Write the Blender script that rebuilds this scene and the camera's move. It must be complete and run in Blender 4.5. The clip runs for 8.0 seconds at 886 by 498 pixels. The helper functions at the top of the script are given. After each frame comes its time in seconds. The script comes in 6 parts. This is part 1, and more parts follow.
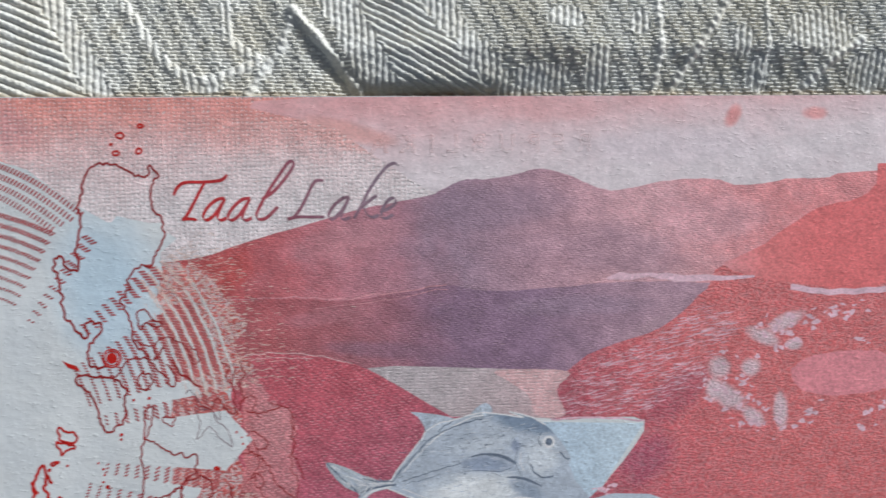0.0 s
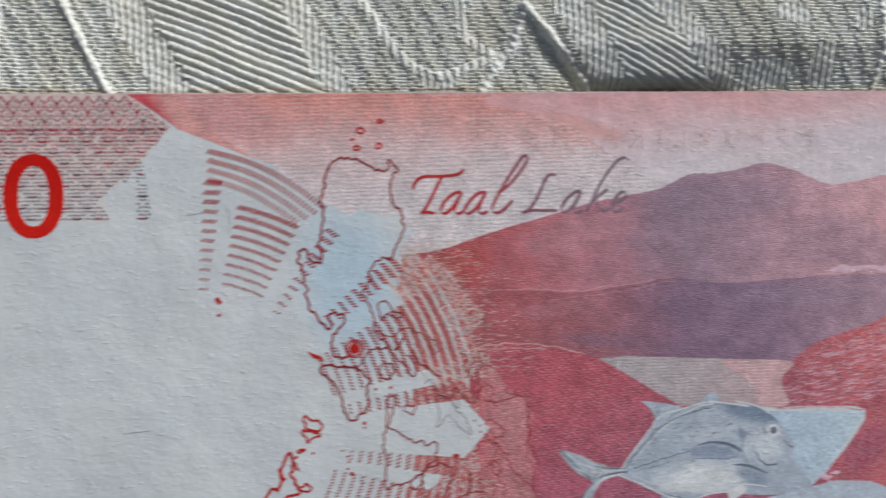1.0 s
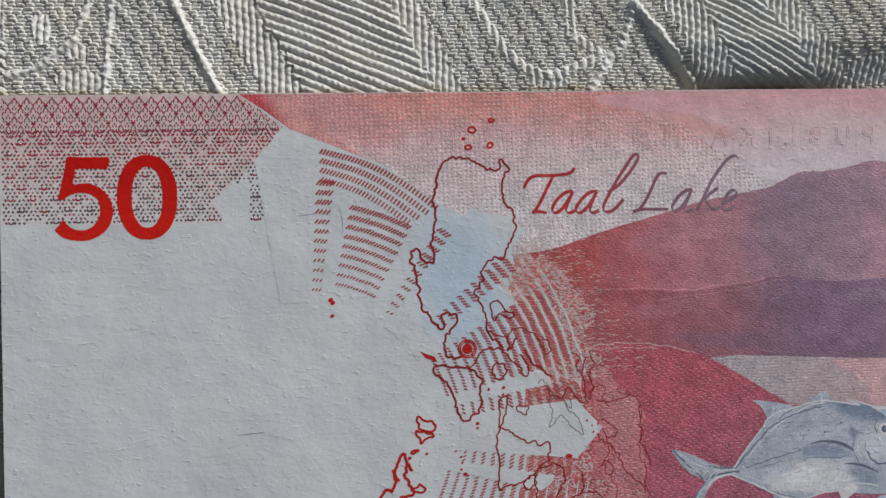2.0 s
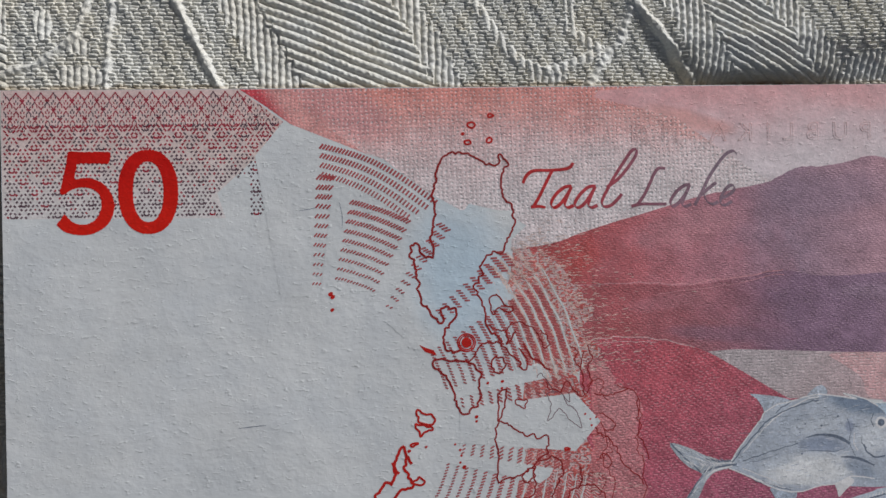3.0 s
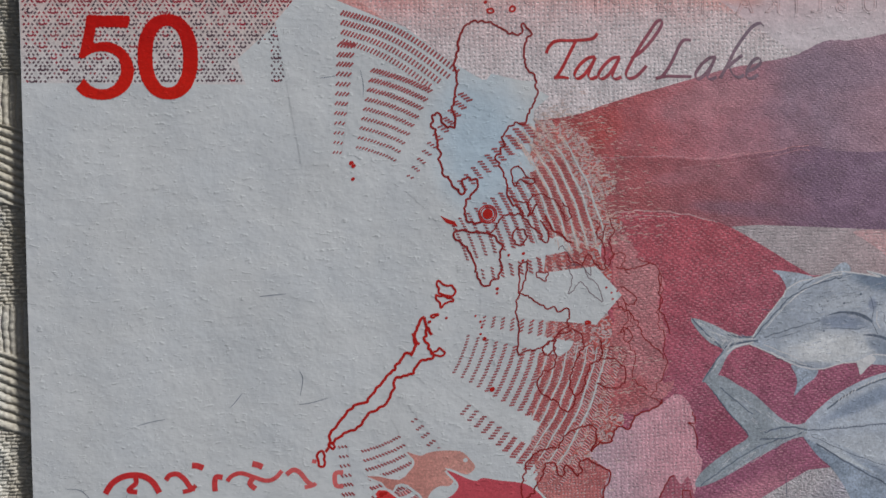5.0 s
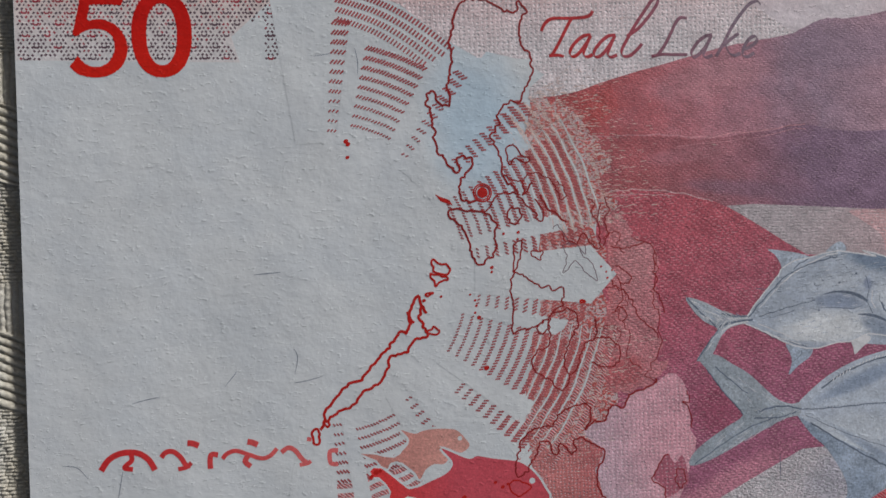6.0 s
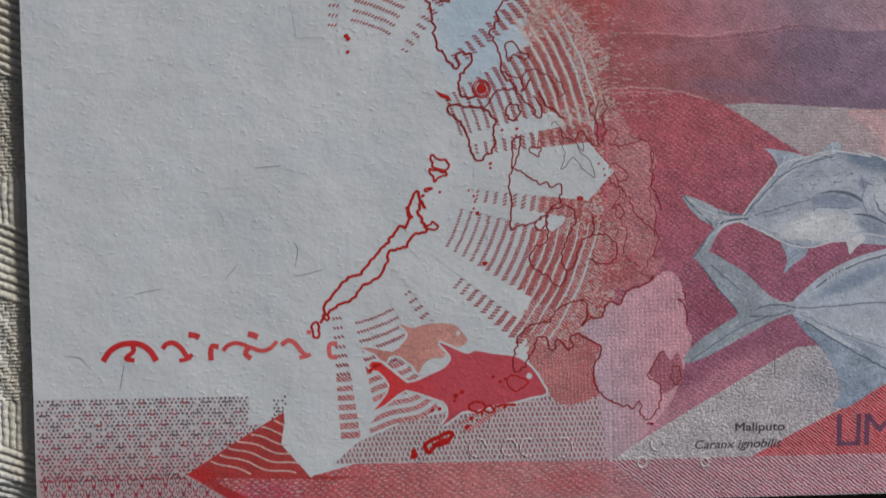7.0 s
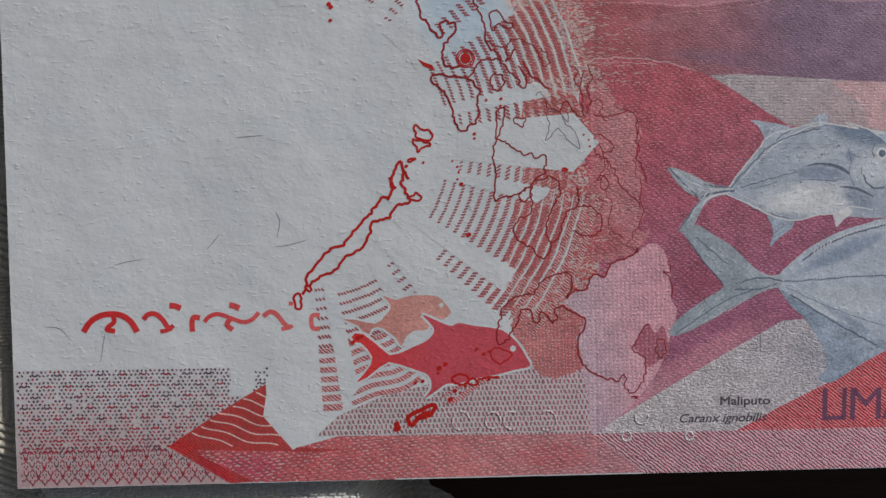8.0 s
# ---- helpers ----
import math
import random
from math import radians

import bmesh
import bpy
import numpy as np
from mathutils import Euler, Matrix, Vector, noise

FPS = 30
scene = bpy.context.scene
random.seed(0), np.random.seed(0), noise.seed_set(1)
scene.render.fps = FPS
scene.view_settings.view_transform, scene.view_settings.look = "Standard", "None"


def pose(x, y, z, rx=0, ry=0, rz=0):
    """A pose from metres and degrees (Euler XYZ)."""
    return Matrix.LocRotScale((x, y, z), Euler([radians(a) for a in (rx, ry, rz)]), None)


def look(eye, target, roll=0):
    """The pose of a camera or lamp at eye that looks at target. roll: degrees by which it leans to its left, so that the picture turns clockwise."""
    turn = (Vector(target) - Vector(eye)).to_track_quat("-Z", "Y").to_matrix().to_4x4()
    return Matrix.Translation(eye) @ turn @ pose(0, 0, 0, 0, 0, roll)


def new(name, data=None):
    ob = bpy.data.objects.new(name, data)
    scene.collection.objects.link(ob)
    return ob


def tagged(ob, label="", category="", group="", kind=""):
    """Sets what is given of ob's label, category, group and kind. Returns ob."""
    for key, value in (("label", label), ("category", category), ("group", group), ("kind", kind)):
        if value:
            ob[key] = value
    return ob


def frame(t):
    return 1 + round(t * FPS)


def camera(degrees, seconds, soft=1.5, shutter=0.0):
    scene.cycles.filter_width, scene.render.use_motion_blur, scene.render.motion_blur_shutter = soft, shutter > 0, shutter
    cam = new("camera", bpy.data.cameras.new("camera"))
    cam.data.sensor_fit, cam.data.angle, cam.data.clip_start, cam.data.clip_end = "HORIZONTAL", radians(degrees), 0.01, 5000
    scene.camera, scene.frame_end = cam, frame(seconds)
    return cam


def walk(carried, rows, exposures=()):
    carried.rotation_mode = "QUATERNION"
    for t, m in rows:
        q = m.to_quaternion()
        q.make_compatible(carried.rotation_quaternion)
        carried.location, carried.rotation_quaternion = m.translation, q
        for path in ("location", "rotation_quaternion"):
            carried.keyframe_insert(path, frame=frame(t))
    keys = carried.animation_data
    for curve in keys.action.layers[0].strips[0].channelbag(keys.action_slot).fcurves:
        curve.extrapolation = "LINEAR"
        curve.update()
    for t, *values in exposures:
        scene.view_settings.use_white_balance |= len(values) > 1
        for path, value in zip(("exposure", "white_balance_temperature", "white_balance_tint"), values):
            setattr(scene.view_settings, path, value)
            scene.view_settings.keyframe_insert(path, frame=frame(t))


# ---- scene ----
cam = camera(65.03, 8.0, soft=1.5, shutter=0.5)
MM = 0.001
# seconds, eye in millimetres, turn in degrees (0, 0, 0 looks straight down)
PATH = [
    (0.0, 70.945, 49.573, 67.880, 1.242, -3.417, -0.984),
    (0.5, 61.820, 50.027, 68.105, 0.793, -3.473, -1.226),
    (1.0, 48.231, 49.998, 67.970, 0.591, -3.319, -0.979),
    (1.5, 38.712, 50.095, 67.142, 0.499, -3.343, -1.173),
    (1.7, 37.443, 50.277, 67.029, 0.566, -3.280, -1.238),
    (3.0, 37.504, 49.998, 67.489, 0.294, -3.249, -1.206),
    (3.5, 37.487, 49.533, 67.495, 0.135, -3.232, -1.157),
    (4.0, 37.743, 46.760, 67.147, -0.190, -3.143, -1.041),
    (4.5, 36.509, 42.700, 67.441, -0.867, -2.914, -0.963),
    (4.7, 35.742, 40.777, 66.961, -1.050, -2.868, -0.861),
    (5.8, 36.294, 38.392, 67.031, -1.800, -2.725, -0.793),
    (6.0, 36.446, 38.035, 67.019, -1.921, -2.688, -0.794),
    (6.5, 36.299, 33.843, 67.541, -2.228, -2.811, -0.875),
    (7.0, 36.363, 28.537, 68.012, -2.475, -2.710, -0.523),
    (7.5, 37.908, 26.054, 67.830, -2.768, -2.730, -0.305),
    (8.0, 37.940, 26.118, 67.684, -2.831, -2.741, -0.370),
]
walk(cam, [(t, pose(x * MM, y * MM, z * MM, rx, ry, rz)) for t, x, y, z, rx, ry, rz in PATH],
     exposures=[(0.0, 0.42, 5900, 7), (0.5, 0.37, 5900, 7), (1.0, 0.24, 5950, 7), (1.5, 0.09, 6050, 9), (3.0, -0.01, 6100, 10), (3.5, -0.04, 6100, 10), (4.5, -0.03, 6080, 10), (6.0, -0.08, 6100, 10), (8.0, -0.07, 6120, 10)])

# ---- daylight: soft sky and a broad, veiled sun from the upper right ----
SUN_AZ, SUN_EL = 44.0, 27.0
world = bpy.data.worlds.new("daylight")
scene.world = world
world.use_nodes = True
wn = world.node_tree
sky = wn.nodes.new("ShaderNodeTexSky")
sky.sky_type = "NISHITA"
sky.sun_disc = False
sky.air_density, sky.dust_density, sky.ozone_density = 0.7, 3.0, 0.4
sky.sun_elevation, sky.sun_rotation = radians(SUN_EL), radians(SUN_AZ)
pale = wn.nodes.new("ShaderNodeHueSaturation")
pale.inputs["Saturation"].default_value = 0.55
wn.links.new(sky.outputs[0], pale.inputs["Color"])
wn.links.new(pale.outputs[0], wn.nodes["Background"].inputs[0])
wn.nodes["Background"].inputs[1].default_value = 0.036
sun = new("sun", bpy.data.lights.new("sun", "SUN"))
sun.data.energy, sun.data.angle, sun.data.color = 2.6, radians(5), (1.0, 0.975, 0.94)
sun.matrix_world = look((0.3 * math.sin(radians(SUN_AZ)), 0.3 * math.cos(radians(SUN_AZ)), 0.3 * math.tan(radians(SUN_EL))), (0, 0, 0))

# ---- materials ----
PAPER = (0.76, 0.77, 0.765)


class Nodes:
    """Short hand for node trees; positions are in millimetres of the note."""

    def __init__(self, name, rough=0.7):
        self.mat = bpy.data.materials.new(name)
        self.mat.use_nodes = True
        self.tree = self.mat.node_tree
        self.bsdf = self.tree.nodes["Principled BSDF"]
        self.bsdf.inputs["Roughness"].default_value = rough
        self.bsdf.inputs["Specular IOR Level"].default_value = 0.3
        co = self.tree.nodes.new("ShaderNodeTexCoord")
        mp = self.tree.nodes.new("ShaderNodeMapping")
        mp.inputs["Scale"].default_value = (1000, 1000, 1000)
        self.join(co.outputs["Object"], mp.inputs[0])
        self.pos = mp.outputs[0]

    def join(self, a, b):
        self.tree.links.new(a, b)

    def math(self, op, a, b=0.0, c=0.0):
        n = self.tree.nodes.new("ShaderNodeMath")
        n.operation = op
        for i, v in enumerate((a, b, c)):
            if isinstance(v, (int, float)):
                n.inputs[i].default_value = v
            else:
                self.join(v, n.inputs[i])
        return n.outputs[0]

    def dot(self, x, y):
        n = self.tree.nodes.new("ShaderNodeVectorMath")
        n.operation = "DOT_PRODUCT"
        self.join(self.pos, n.inputs[0])
        n.inputs[1].default_value = (x, y, 0)
        return n.outputs["Value"]

    def noise(self, scale, detail=4.0, stretch=None, rough=0.55):
        n = self.tree.nodes.new("ShaderNodeTexNoise")
        n.inputs["Scale"].default_value, n.inputs["Detail"].default_value = scale, detail
        n.inputs["Roughness"].default_value = rough
        if stretch:
            m = self.tree.nodes.new("ShaderNodeMapping")
            m.inputs["Scale"].default_value = (*stretch, 1)
            self.join(self.pos, m.inputs[0])
            self.join(m.outputs[0], n.inputs["Vector"])
        else:
            self.join(self.pos, n.inputs["Vector"])
        return n.outputs["Fac"]

    def span(self, v, a, b, c=0.0, d=1.0):
        n = self.tree.nodes.new("ShaderNodeMapRange")
        n.interpolation_type = "SMOOTHSTEP"
        self.join(v, n.inputs["Value"])
        for key, x in zip(("From Min", "From Max", "To Min", "To Max"), (a, b, c, d)):
            n.inputs[key].default_value = x
        return n.outputs[0]

    def ramp(self, v, colours):
        n = self.tree.nodes.new("ShaderNodeValToRGB")
        el = n.color_ramp.elements
        while len(el) < len(colours):
            el.new(0.5)
        for i, (p, c) in enumerate(colours):
            el[i].position, el[i].color = p, (*c, 1)
        self.join(v, n.inputs[0])
        return n.outputs[0]

    def mix(self, f, a, b, kind="MIX"):
        n = self.tree.nodes.new("ShaderNodeMix")
        n.data_type, n.blend_type = "RGBA", kind
        for key, v in ((0, f), (6, a), (7, b)):
            if isinstance(v, (int, float)):
                n.inputs[key].default_value = v
            elif isinstance(v, tuple):
                n.inputs[key].default_value = (*v, 1)
            else:
                self.join(v, n.inputs[key])
        return n.outputs[2]

    def relief(self, height, depth, strength=1.0):
        n = self.tree.nodes.new("ShaderNodeBump")
        n.inputs["Strength"].default_value, n.inputs["Distance"].default_value = strength, depth * MM
        self.join(height, n.inputs["Height"])
        self.join(n.outputs[0], self.bsdf.inputs["Normal"])

    def scaled(self, colour, factor):
        n = self.tree.nodes.new("ShaderNodeVectorMath")
        n.operation = "SCALE"
        self.join(colour, n.inputs[0])
        self.join(factor, n.inputs["Scale"])
        return n.outputs[0]


def paper_relief(g, extra=None, depth=0.08):
    """Cotton paper: felt marks, fibres and a slow cockle."""
    h = g.math("ADD", g.math("MULTIPLY", g.noise(2.4, 3, (0.8, 1.2)), 0.30), g.math("MULTIPLY", g.noise(0.38, 4), 1.7))
    h = g.math("ADD", h, g.math("MULTIPLY", g.span(g.noise(1.9, 4, (0.7, 1.3), 0.6), 0.56, 0.74), 0.40))
    h = g.math("ADD", h, g.math("MULTIPLY", g.noise(7.5, 2), 0.10))
    crease = g.math("POWER", 2.718, g.math("MULTIPLY", g.math("POWER", g.math("DIVIDE", g.math("SUBTRACT", g.math("ADD", g.dot(1, 0.012), g.math("MULTIPLY", g.noise(0.3, 2), 0.4)), 56.6), 0.22), 2.0), -1.0))
    h = g.math("SUBTRACT", h, g.math("MULTIPLY", crease, 0.22))
    if extra is not None:
        h = g.math("ADD", h, extra)
    g.relief(h, depth)


def paper_tone(g):
    tone = g.span(g.noise(0.12, 3), 0.3, 0.7, 0.94, 1.035)
    grime = g.span(g.noise(1.1, 6, (1.0, 0.7)), 0.62, 0.80, 1.0, 0.93)
    return g.math("MULTIPLY", tone, grime)


def screen_of(g, kind, period):
    """Share of ink at a place, for the line screens of the printing plate."""
    if kind == "lines":
        w = g.math("ADD", g.dot(0.0, 1.0), g.math("MULTIPLY", g.noise(1.4, 3), 0.45))
        s = g.math("SINE", g.math("MULTIPLY", w, 2 * math.pi / period))
        return g.span(g.math("ADD", s, g.math("MULTIPLY", g.math("SUBTRACT", g.noise(3.4, 2, (0.5, 1.0)), 0.5), 2.4)), -0.7, 0.8)
    if kind == "slant":
        w = g.math("ADD", g.dot(0.62, 0.78), g.math("MULTIPLY", g.noise(1.6, 3), 0.42))
        s = g.math("SINE", g.math("MULTIPLY", w, 2 * math.pi / period))
        return g.span(g.math("ADD", s, g.math("MULTIPLY", g.math("SUBTRACT", g.noise(3.6, 3), 0.5), 4.2)), -0.9, 0.9)
    if kind == "weave":
        jog = g.math("MULTIPLY", g.noise(1.5, 4), 0.6)
        a = g.math("SINE", g.math("MULTIPLY", g.math("ADD", g.dot(1, 0.03), jog), 2 * math.pi / period))
        b = g.math("SINE", g.math("MULTIPLY", g.math("ADD", g.dot(-0.02, 1), jog), 2 * math.pi / (period * 0.85)))
        hole = g.math("MULTIPLY", g.span(a, -0.25, 0.6), g.span(b, -0.25, 0.6))
        return g.math("SUBTRACT", 1.0, g.math("MULTIPLY", hole, g.span(g.noise(2.4, 3), 0.35, 0.6, 0.25, 1.0)))
    if kind == "dash":
        line = g.math("SINE", g.math("MULTIPLY", g.math("ADD", g.dot(0, 1), g.math("MULTIPLY", g.noise(1.0, 2), 0.3)), 2 * math.pi / period))
        gap = g.math("MULTIPLY", g.span(line, 0.0, 0.7), g.span(g.noise(4.2, 3, (0.75, 1.0)), 0.46, 0.62))
        return g.math("SUBTRACT", 1.0, gap)
    if kind == "floats":
        # short level dashes left open in the ink, staggered row by row and fading in patches
        y = g.math("ADD", g.dot(-0.10, 1), g.math("MULTIPLY", g.noise(1.3, 3), 0.42))
        row = g.math("FLOOR", g.math("DIVIDE", y, period))
        x = g.math("ADD", g.math("ADD", g.dot(1, 0), g.math("MULTIPLY", row, period * 1.27)), g.math("MULTIPLY", g.noise(1.7, 3), 1.3))
        a = g.span(g.math("SINE", g.math("MULTIPLY", x, 2 * math.pi / (period * 2.6))), -0.1, 0.6)
        b = g.span(g.math("ABSOLUTE", g.math("SINE", g.math("MULTIPLY", y, math.pi / period))), 0.45, 0.85)
        return g.math("SUBTRACT", 1.0, g.math("MULTIPLY", g.math("MULTIPLY", a, b), g.span(g.noise(0.5, 4), 0.36, 0.62, 0.35, 1.0)))
    if kind == "stitch":
        v = g.math("ADD", g.dot(0, 1), g.math("MULTIPLY", g.noise(1.6, 3), 0.35))
        row = g.math("FLOOR", g.math("DIVIDE", v, period * 1.25))
        x = g.math("ADD", g.math("ADD", g.dot(1, 0.12), g.math("MULTIPLY", row, period * 0.47)), g.math("MULTIPLY", g.noise(1.9, 3), 0.45))
        a = g.span(g.math("SINE", g.math("MULTIPLY", x, 2 * math.pi / period)), -0.3, 0.45)
        b = g.math("ABSOLUTE", g.math("SINE", g.math("MULTIPLY", v, math.pi / (period * 1.25))))
        return g.math("MULTIPLY", a, g.span(b, 0.15, 0.6))
    s = g.noise(4.6, 2, (0.8, 1.3))
    return g.span(s, 0.40, 0.58)


def toned(g, col, tones):
    """Soft brushed tones in a wash: x, y, half length, half width, lean in degrees, colour, strength."""
    if not tones:
        return col
    warp = g.math("MULTIPLY", g.math("SUBTRACT", g.noise(0.55, 5, rough=0.6), 0.5), 1.3)
    for x, y, rx, ry, lean, c, k in tones:
        ca, sa = math.cos(radians(lean)), math.sin(radians(lean))
        u = g.math("SUBTRACT", g.dot(ca / rx, sa / rx), (x * ca + y * sa) / rx)
        v = g.math("SUBTRACT", g.dot(-sa / ry, ca / ry), (y * ca - x * sa) / ry)
        d = g.math("ADD", g.math("ADD", g.math("MULTIPLY", u, u), g.math("MULTIPLY", v, v)), warp)
        col = g.mix(g.span(d, 0.1, 1.4, k, 0.0), col, c)
    return col


def ink(name, colours, along=(1, 0), reach=(0, 1), screen=None, period=0.4, floor=0.5, mottle=0.16, ragged=0.12, grain=0.22, back=PAPER, rough=0.62, tones=(), bite=0.5):
    """Printed ink: a wash between colours along a direction, broken by a line screen, on cotton paper."""
    g = Nodes(name, rough)
    if screen:
        # the colours are those of the whole printed tint: the ink itself is stronger where paper shows between its lines
        f = floor + (1 - floor) * {"lines": 0.48, "slant": 0.48, "weave": 0.75, "stitch": 0.26, "dots": 0.55, "dash": 0.85, "floats": 0.72}[screen]
        colours = [tuple(0.7 * v + 0.3 * max(0.012, 0.3 * v, (v - (1 - f) * p) / f) for v, p in zip(c, back)) for c in colours]
    if len(colours) > 1:
        t = g.span(g.dot(*along), reach[0], reach[1])
        t = g.math("ADD", t, g.math("MULTIPLY", g.math("SUBTRACT", g.noise(0.28, 5), 0.5), 2 * ragged))
        n = len(colours) - 1
        col = g.ramp(t, [(i / n, c) for i, c in enumerate(colours)])
    else:
        col = g.ramp(g.noise(0.3, 3), [(0.3, colours[0]), (0.7, tuple(min(1, v * 1.06) for v in colours[0]))])
    col = toned(g, col, tones)
    f = g.math("MULTIPLY", g.span(g.noise(0.42, 6, rough=0.65), 0.25, 0.75, 1 - mottle, 1 + mottle), g.span(g.noise(5.0, 3), 0.25, 0.75, 1 - grain, 1 + grain))
    col = g.scaled(col, f)
    extra = None
    if screen:
        share = screen_of(g, screen, period)
        col = g.mix(g.math("ADD", g.math("MULTIPLY", share, 1 - floor), floor), back, col)
        extra = g.math("MULTIPLY", share, bite)
    g.join(col, g.bsdf.inputs["Base Color"])
    paper_relief(g, extra)
    return g.mat


def paper_material():
    g = Nodes("cotton_paper", 0.8)
    col = g.mix(g.span(g.noise(0.16, 4), 0.35, 0.7), (0.77, 0.775, 0.765), (0.72, 0.735, 0.74))
    # pale blue tint worked into the paper beside the map
    dx = g.math("POWER", g.math("DIVIDE", g.math("SUBTRACT", g.dot(1, 0), 43.0), 6.0), 2.0)
    dy = g.math("POWER", g.math("DIVIDE", g.math("SUBTRACT", g.dot(0.25, 1), 58.5), 9.5), 2.0)
    tint = g.span(g.math("ADD", g.math("ADD", dx, dy), g.math("MULTIPLY", g.noise(0.4, 3), 0.5)), 0.1, 1.4, 0.72, 0.0)
    col = g.mix(tint, col, (0.50, 0.66, 0.78))
    col = g.scaled(col, paper_tone(g))
    g.join(col, g.bsdf.inputs["Base Color"])
    paper_relief(g)
    return g.mat


def cloth_material():
    g = Nodes("damask_cotton", 0.40)
    col = g.mix(g.span(g.noise(0.22, 4), 0.35, 0.65), (0.86, 0.82, 0.715), (0.90, 0.885, 0.82))
    col = g.mix(g.span(g.noise(0.7, 5), 0.58, 0.78, 0.0, 0.45), col, (0.52, 0.45, 0.31))
    # brown shade of the dip at the note's top edge, painted into the cloth colour
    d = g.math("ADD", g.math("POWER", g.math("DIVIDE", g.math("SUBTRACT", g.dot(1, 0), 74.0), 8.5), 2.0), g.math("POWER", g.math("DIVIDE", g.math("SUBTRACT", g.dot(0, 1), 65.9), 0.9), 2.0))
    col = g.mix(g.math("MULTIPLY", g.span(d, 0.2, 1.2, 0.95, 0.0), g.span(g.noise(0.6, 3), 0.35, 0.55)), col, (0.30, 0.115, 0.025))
    # brownish contact shade along the top edge, mixed into the base colour
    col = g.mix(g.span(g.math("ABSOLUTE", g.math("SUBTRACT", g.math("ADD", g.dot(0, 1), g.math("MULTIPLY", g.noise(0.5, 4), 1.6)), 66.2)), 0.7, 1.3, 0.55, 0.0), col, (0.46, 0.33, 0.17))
    # olive tone of the shaded strip left of the note, also painted in
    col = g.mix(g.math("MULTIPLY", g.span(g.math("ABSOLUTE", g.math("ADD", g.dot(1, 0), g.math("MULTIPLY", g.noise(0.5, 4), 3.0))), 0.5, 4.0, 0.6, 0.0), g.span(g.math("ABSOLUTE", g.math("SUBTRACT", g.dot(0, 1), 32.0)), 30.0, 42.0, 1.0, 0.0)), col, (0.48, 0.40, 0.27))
    col = g.scaled(col, g.span(g.noise(7.0, 3, (0.3, 1.0)), 0.25, 0.75, 0.84, 1.12))
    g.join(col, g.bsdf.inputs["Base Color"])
    g.bsdf.inputs["Specular IOR Level"].default_value = 0.5
    g.relief(g.math("ADD", g.noise(11.0, 3, (0.25, 1.0)), g.math("MULTIPLY", g.noise(5.0, 3), 0.6)), 0.06)
    return g.mat


M_PAPER = paper_material()
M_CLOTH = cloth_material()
M_NUMERAL = ink("numeral_ink", [(0.760, 0.018, 0.007), (0.628, 0.009, 0.005)], (0, 1), (52, 60), mottle=0.05, grain=0.08, rough=0.5)
M_LINE = ink("map_line_ink", [(0.310, 0.020, 0.020)], mottle=0.1, grain=0.15)
M_BRIGHT = ink("bright_line_ink", [(0.520, 0.014, 0.009)], mottle=0.08, grain=0.12)
M_DARK = ink("grey_line_ink", [(0.194, 0.111, 0.133)], mottle=0.1, grain=0.15)
M_TICK = ink("tick_ink", [(0.436, 0.078, 0.083), (0.403, 0.093, 0.098), (0.536, 0.136, 0.135)], (1, 0), (28, 55), mottle=0.12, grain=0.2)
M_BANDS = ink("ring_band_ink", [(0.620, 0.180, 0.172), (0.600, 0.135, 0.135)], (1, 0), (30, 56), "slant", 0.26, 0.48)
M_LATTICE = ink("lattice_ink", [(0.350, 0.030, 0.050)], mottle=0.2, grain=0.25)
M_LATTICE_GREY = ink("lattice_grey_ink", [(0.125, 0.064, 0.082)], mottle=0.2, grain=0.25)
M_HAIR = ink("fibre_dye", [(0.163, 0.185, 0.254)], mottle=0.1, grain=0.1)
M_SKY = ink("sky_wash", [(0.830, 0.350, 0.300), (0.840, 0.500, 0.475), (0.840, 0.665, 0.655), (0.830, 0.725, 0.720)], (0.05, -1.0), (-64.6, -51.0), "weave", 0.46, 0.45, ragged=0.22, bite=0.7, tones=((31, 64.6, 7, 2.6, -30, (0.76, 0.36, 0.36), 0.7), (57, 65.4, 8, 1.8, 0, (0.80, 0.33, 0.29), 0.7), (67, 61.8, 5.5, 1.3, -10, (0.80, 0.40, 0.36), 0.7), (72, 64.6, 6, 1.2, 0, (0.79, 0.58, 0.61), 0.5), (45, 60, 8, 3, 0, (0.78, 0.58, 0.57), 0.5)))
M_SLIVER = ink("red_sliver_wash", [(0.660, 0.095, 0.115), (0.810, 0.390, 0.360)], (1.0, 0.62), (64.2, 66.6), "weave", 0.42, 0.70, ragged=0.05)
M_SKY_FAR = ink("far_sky_wash", [(0.810, 0.430, 0.430), (0.810, 0.590, 0.600), (0.800, 0.690, 0.700)], (0.08, -1.0), (-61, -51), None, mottle=0.10, ragged=0.26, grain=0.10, tones=((66, 62.6, 5.0, 1.0, -14, (0.80, 0.40, 0.36), 0.75), (86, 64.8, 6, 1.4, 0, (0.80, 0.44, 0.44), 0.6), (104.5, 64.0, 1.3, 0.8, 60, (0.80, 0.28, 0.26), 0.8), (113, 64.2, 1.5, 0.7, 0, (0.80, 0.28, 0.26), 0.7), (98, 61, 10, 2, 0, (0.78, 0.66, 0.69), 0.6)))
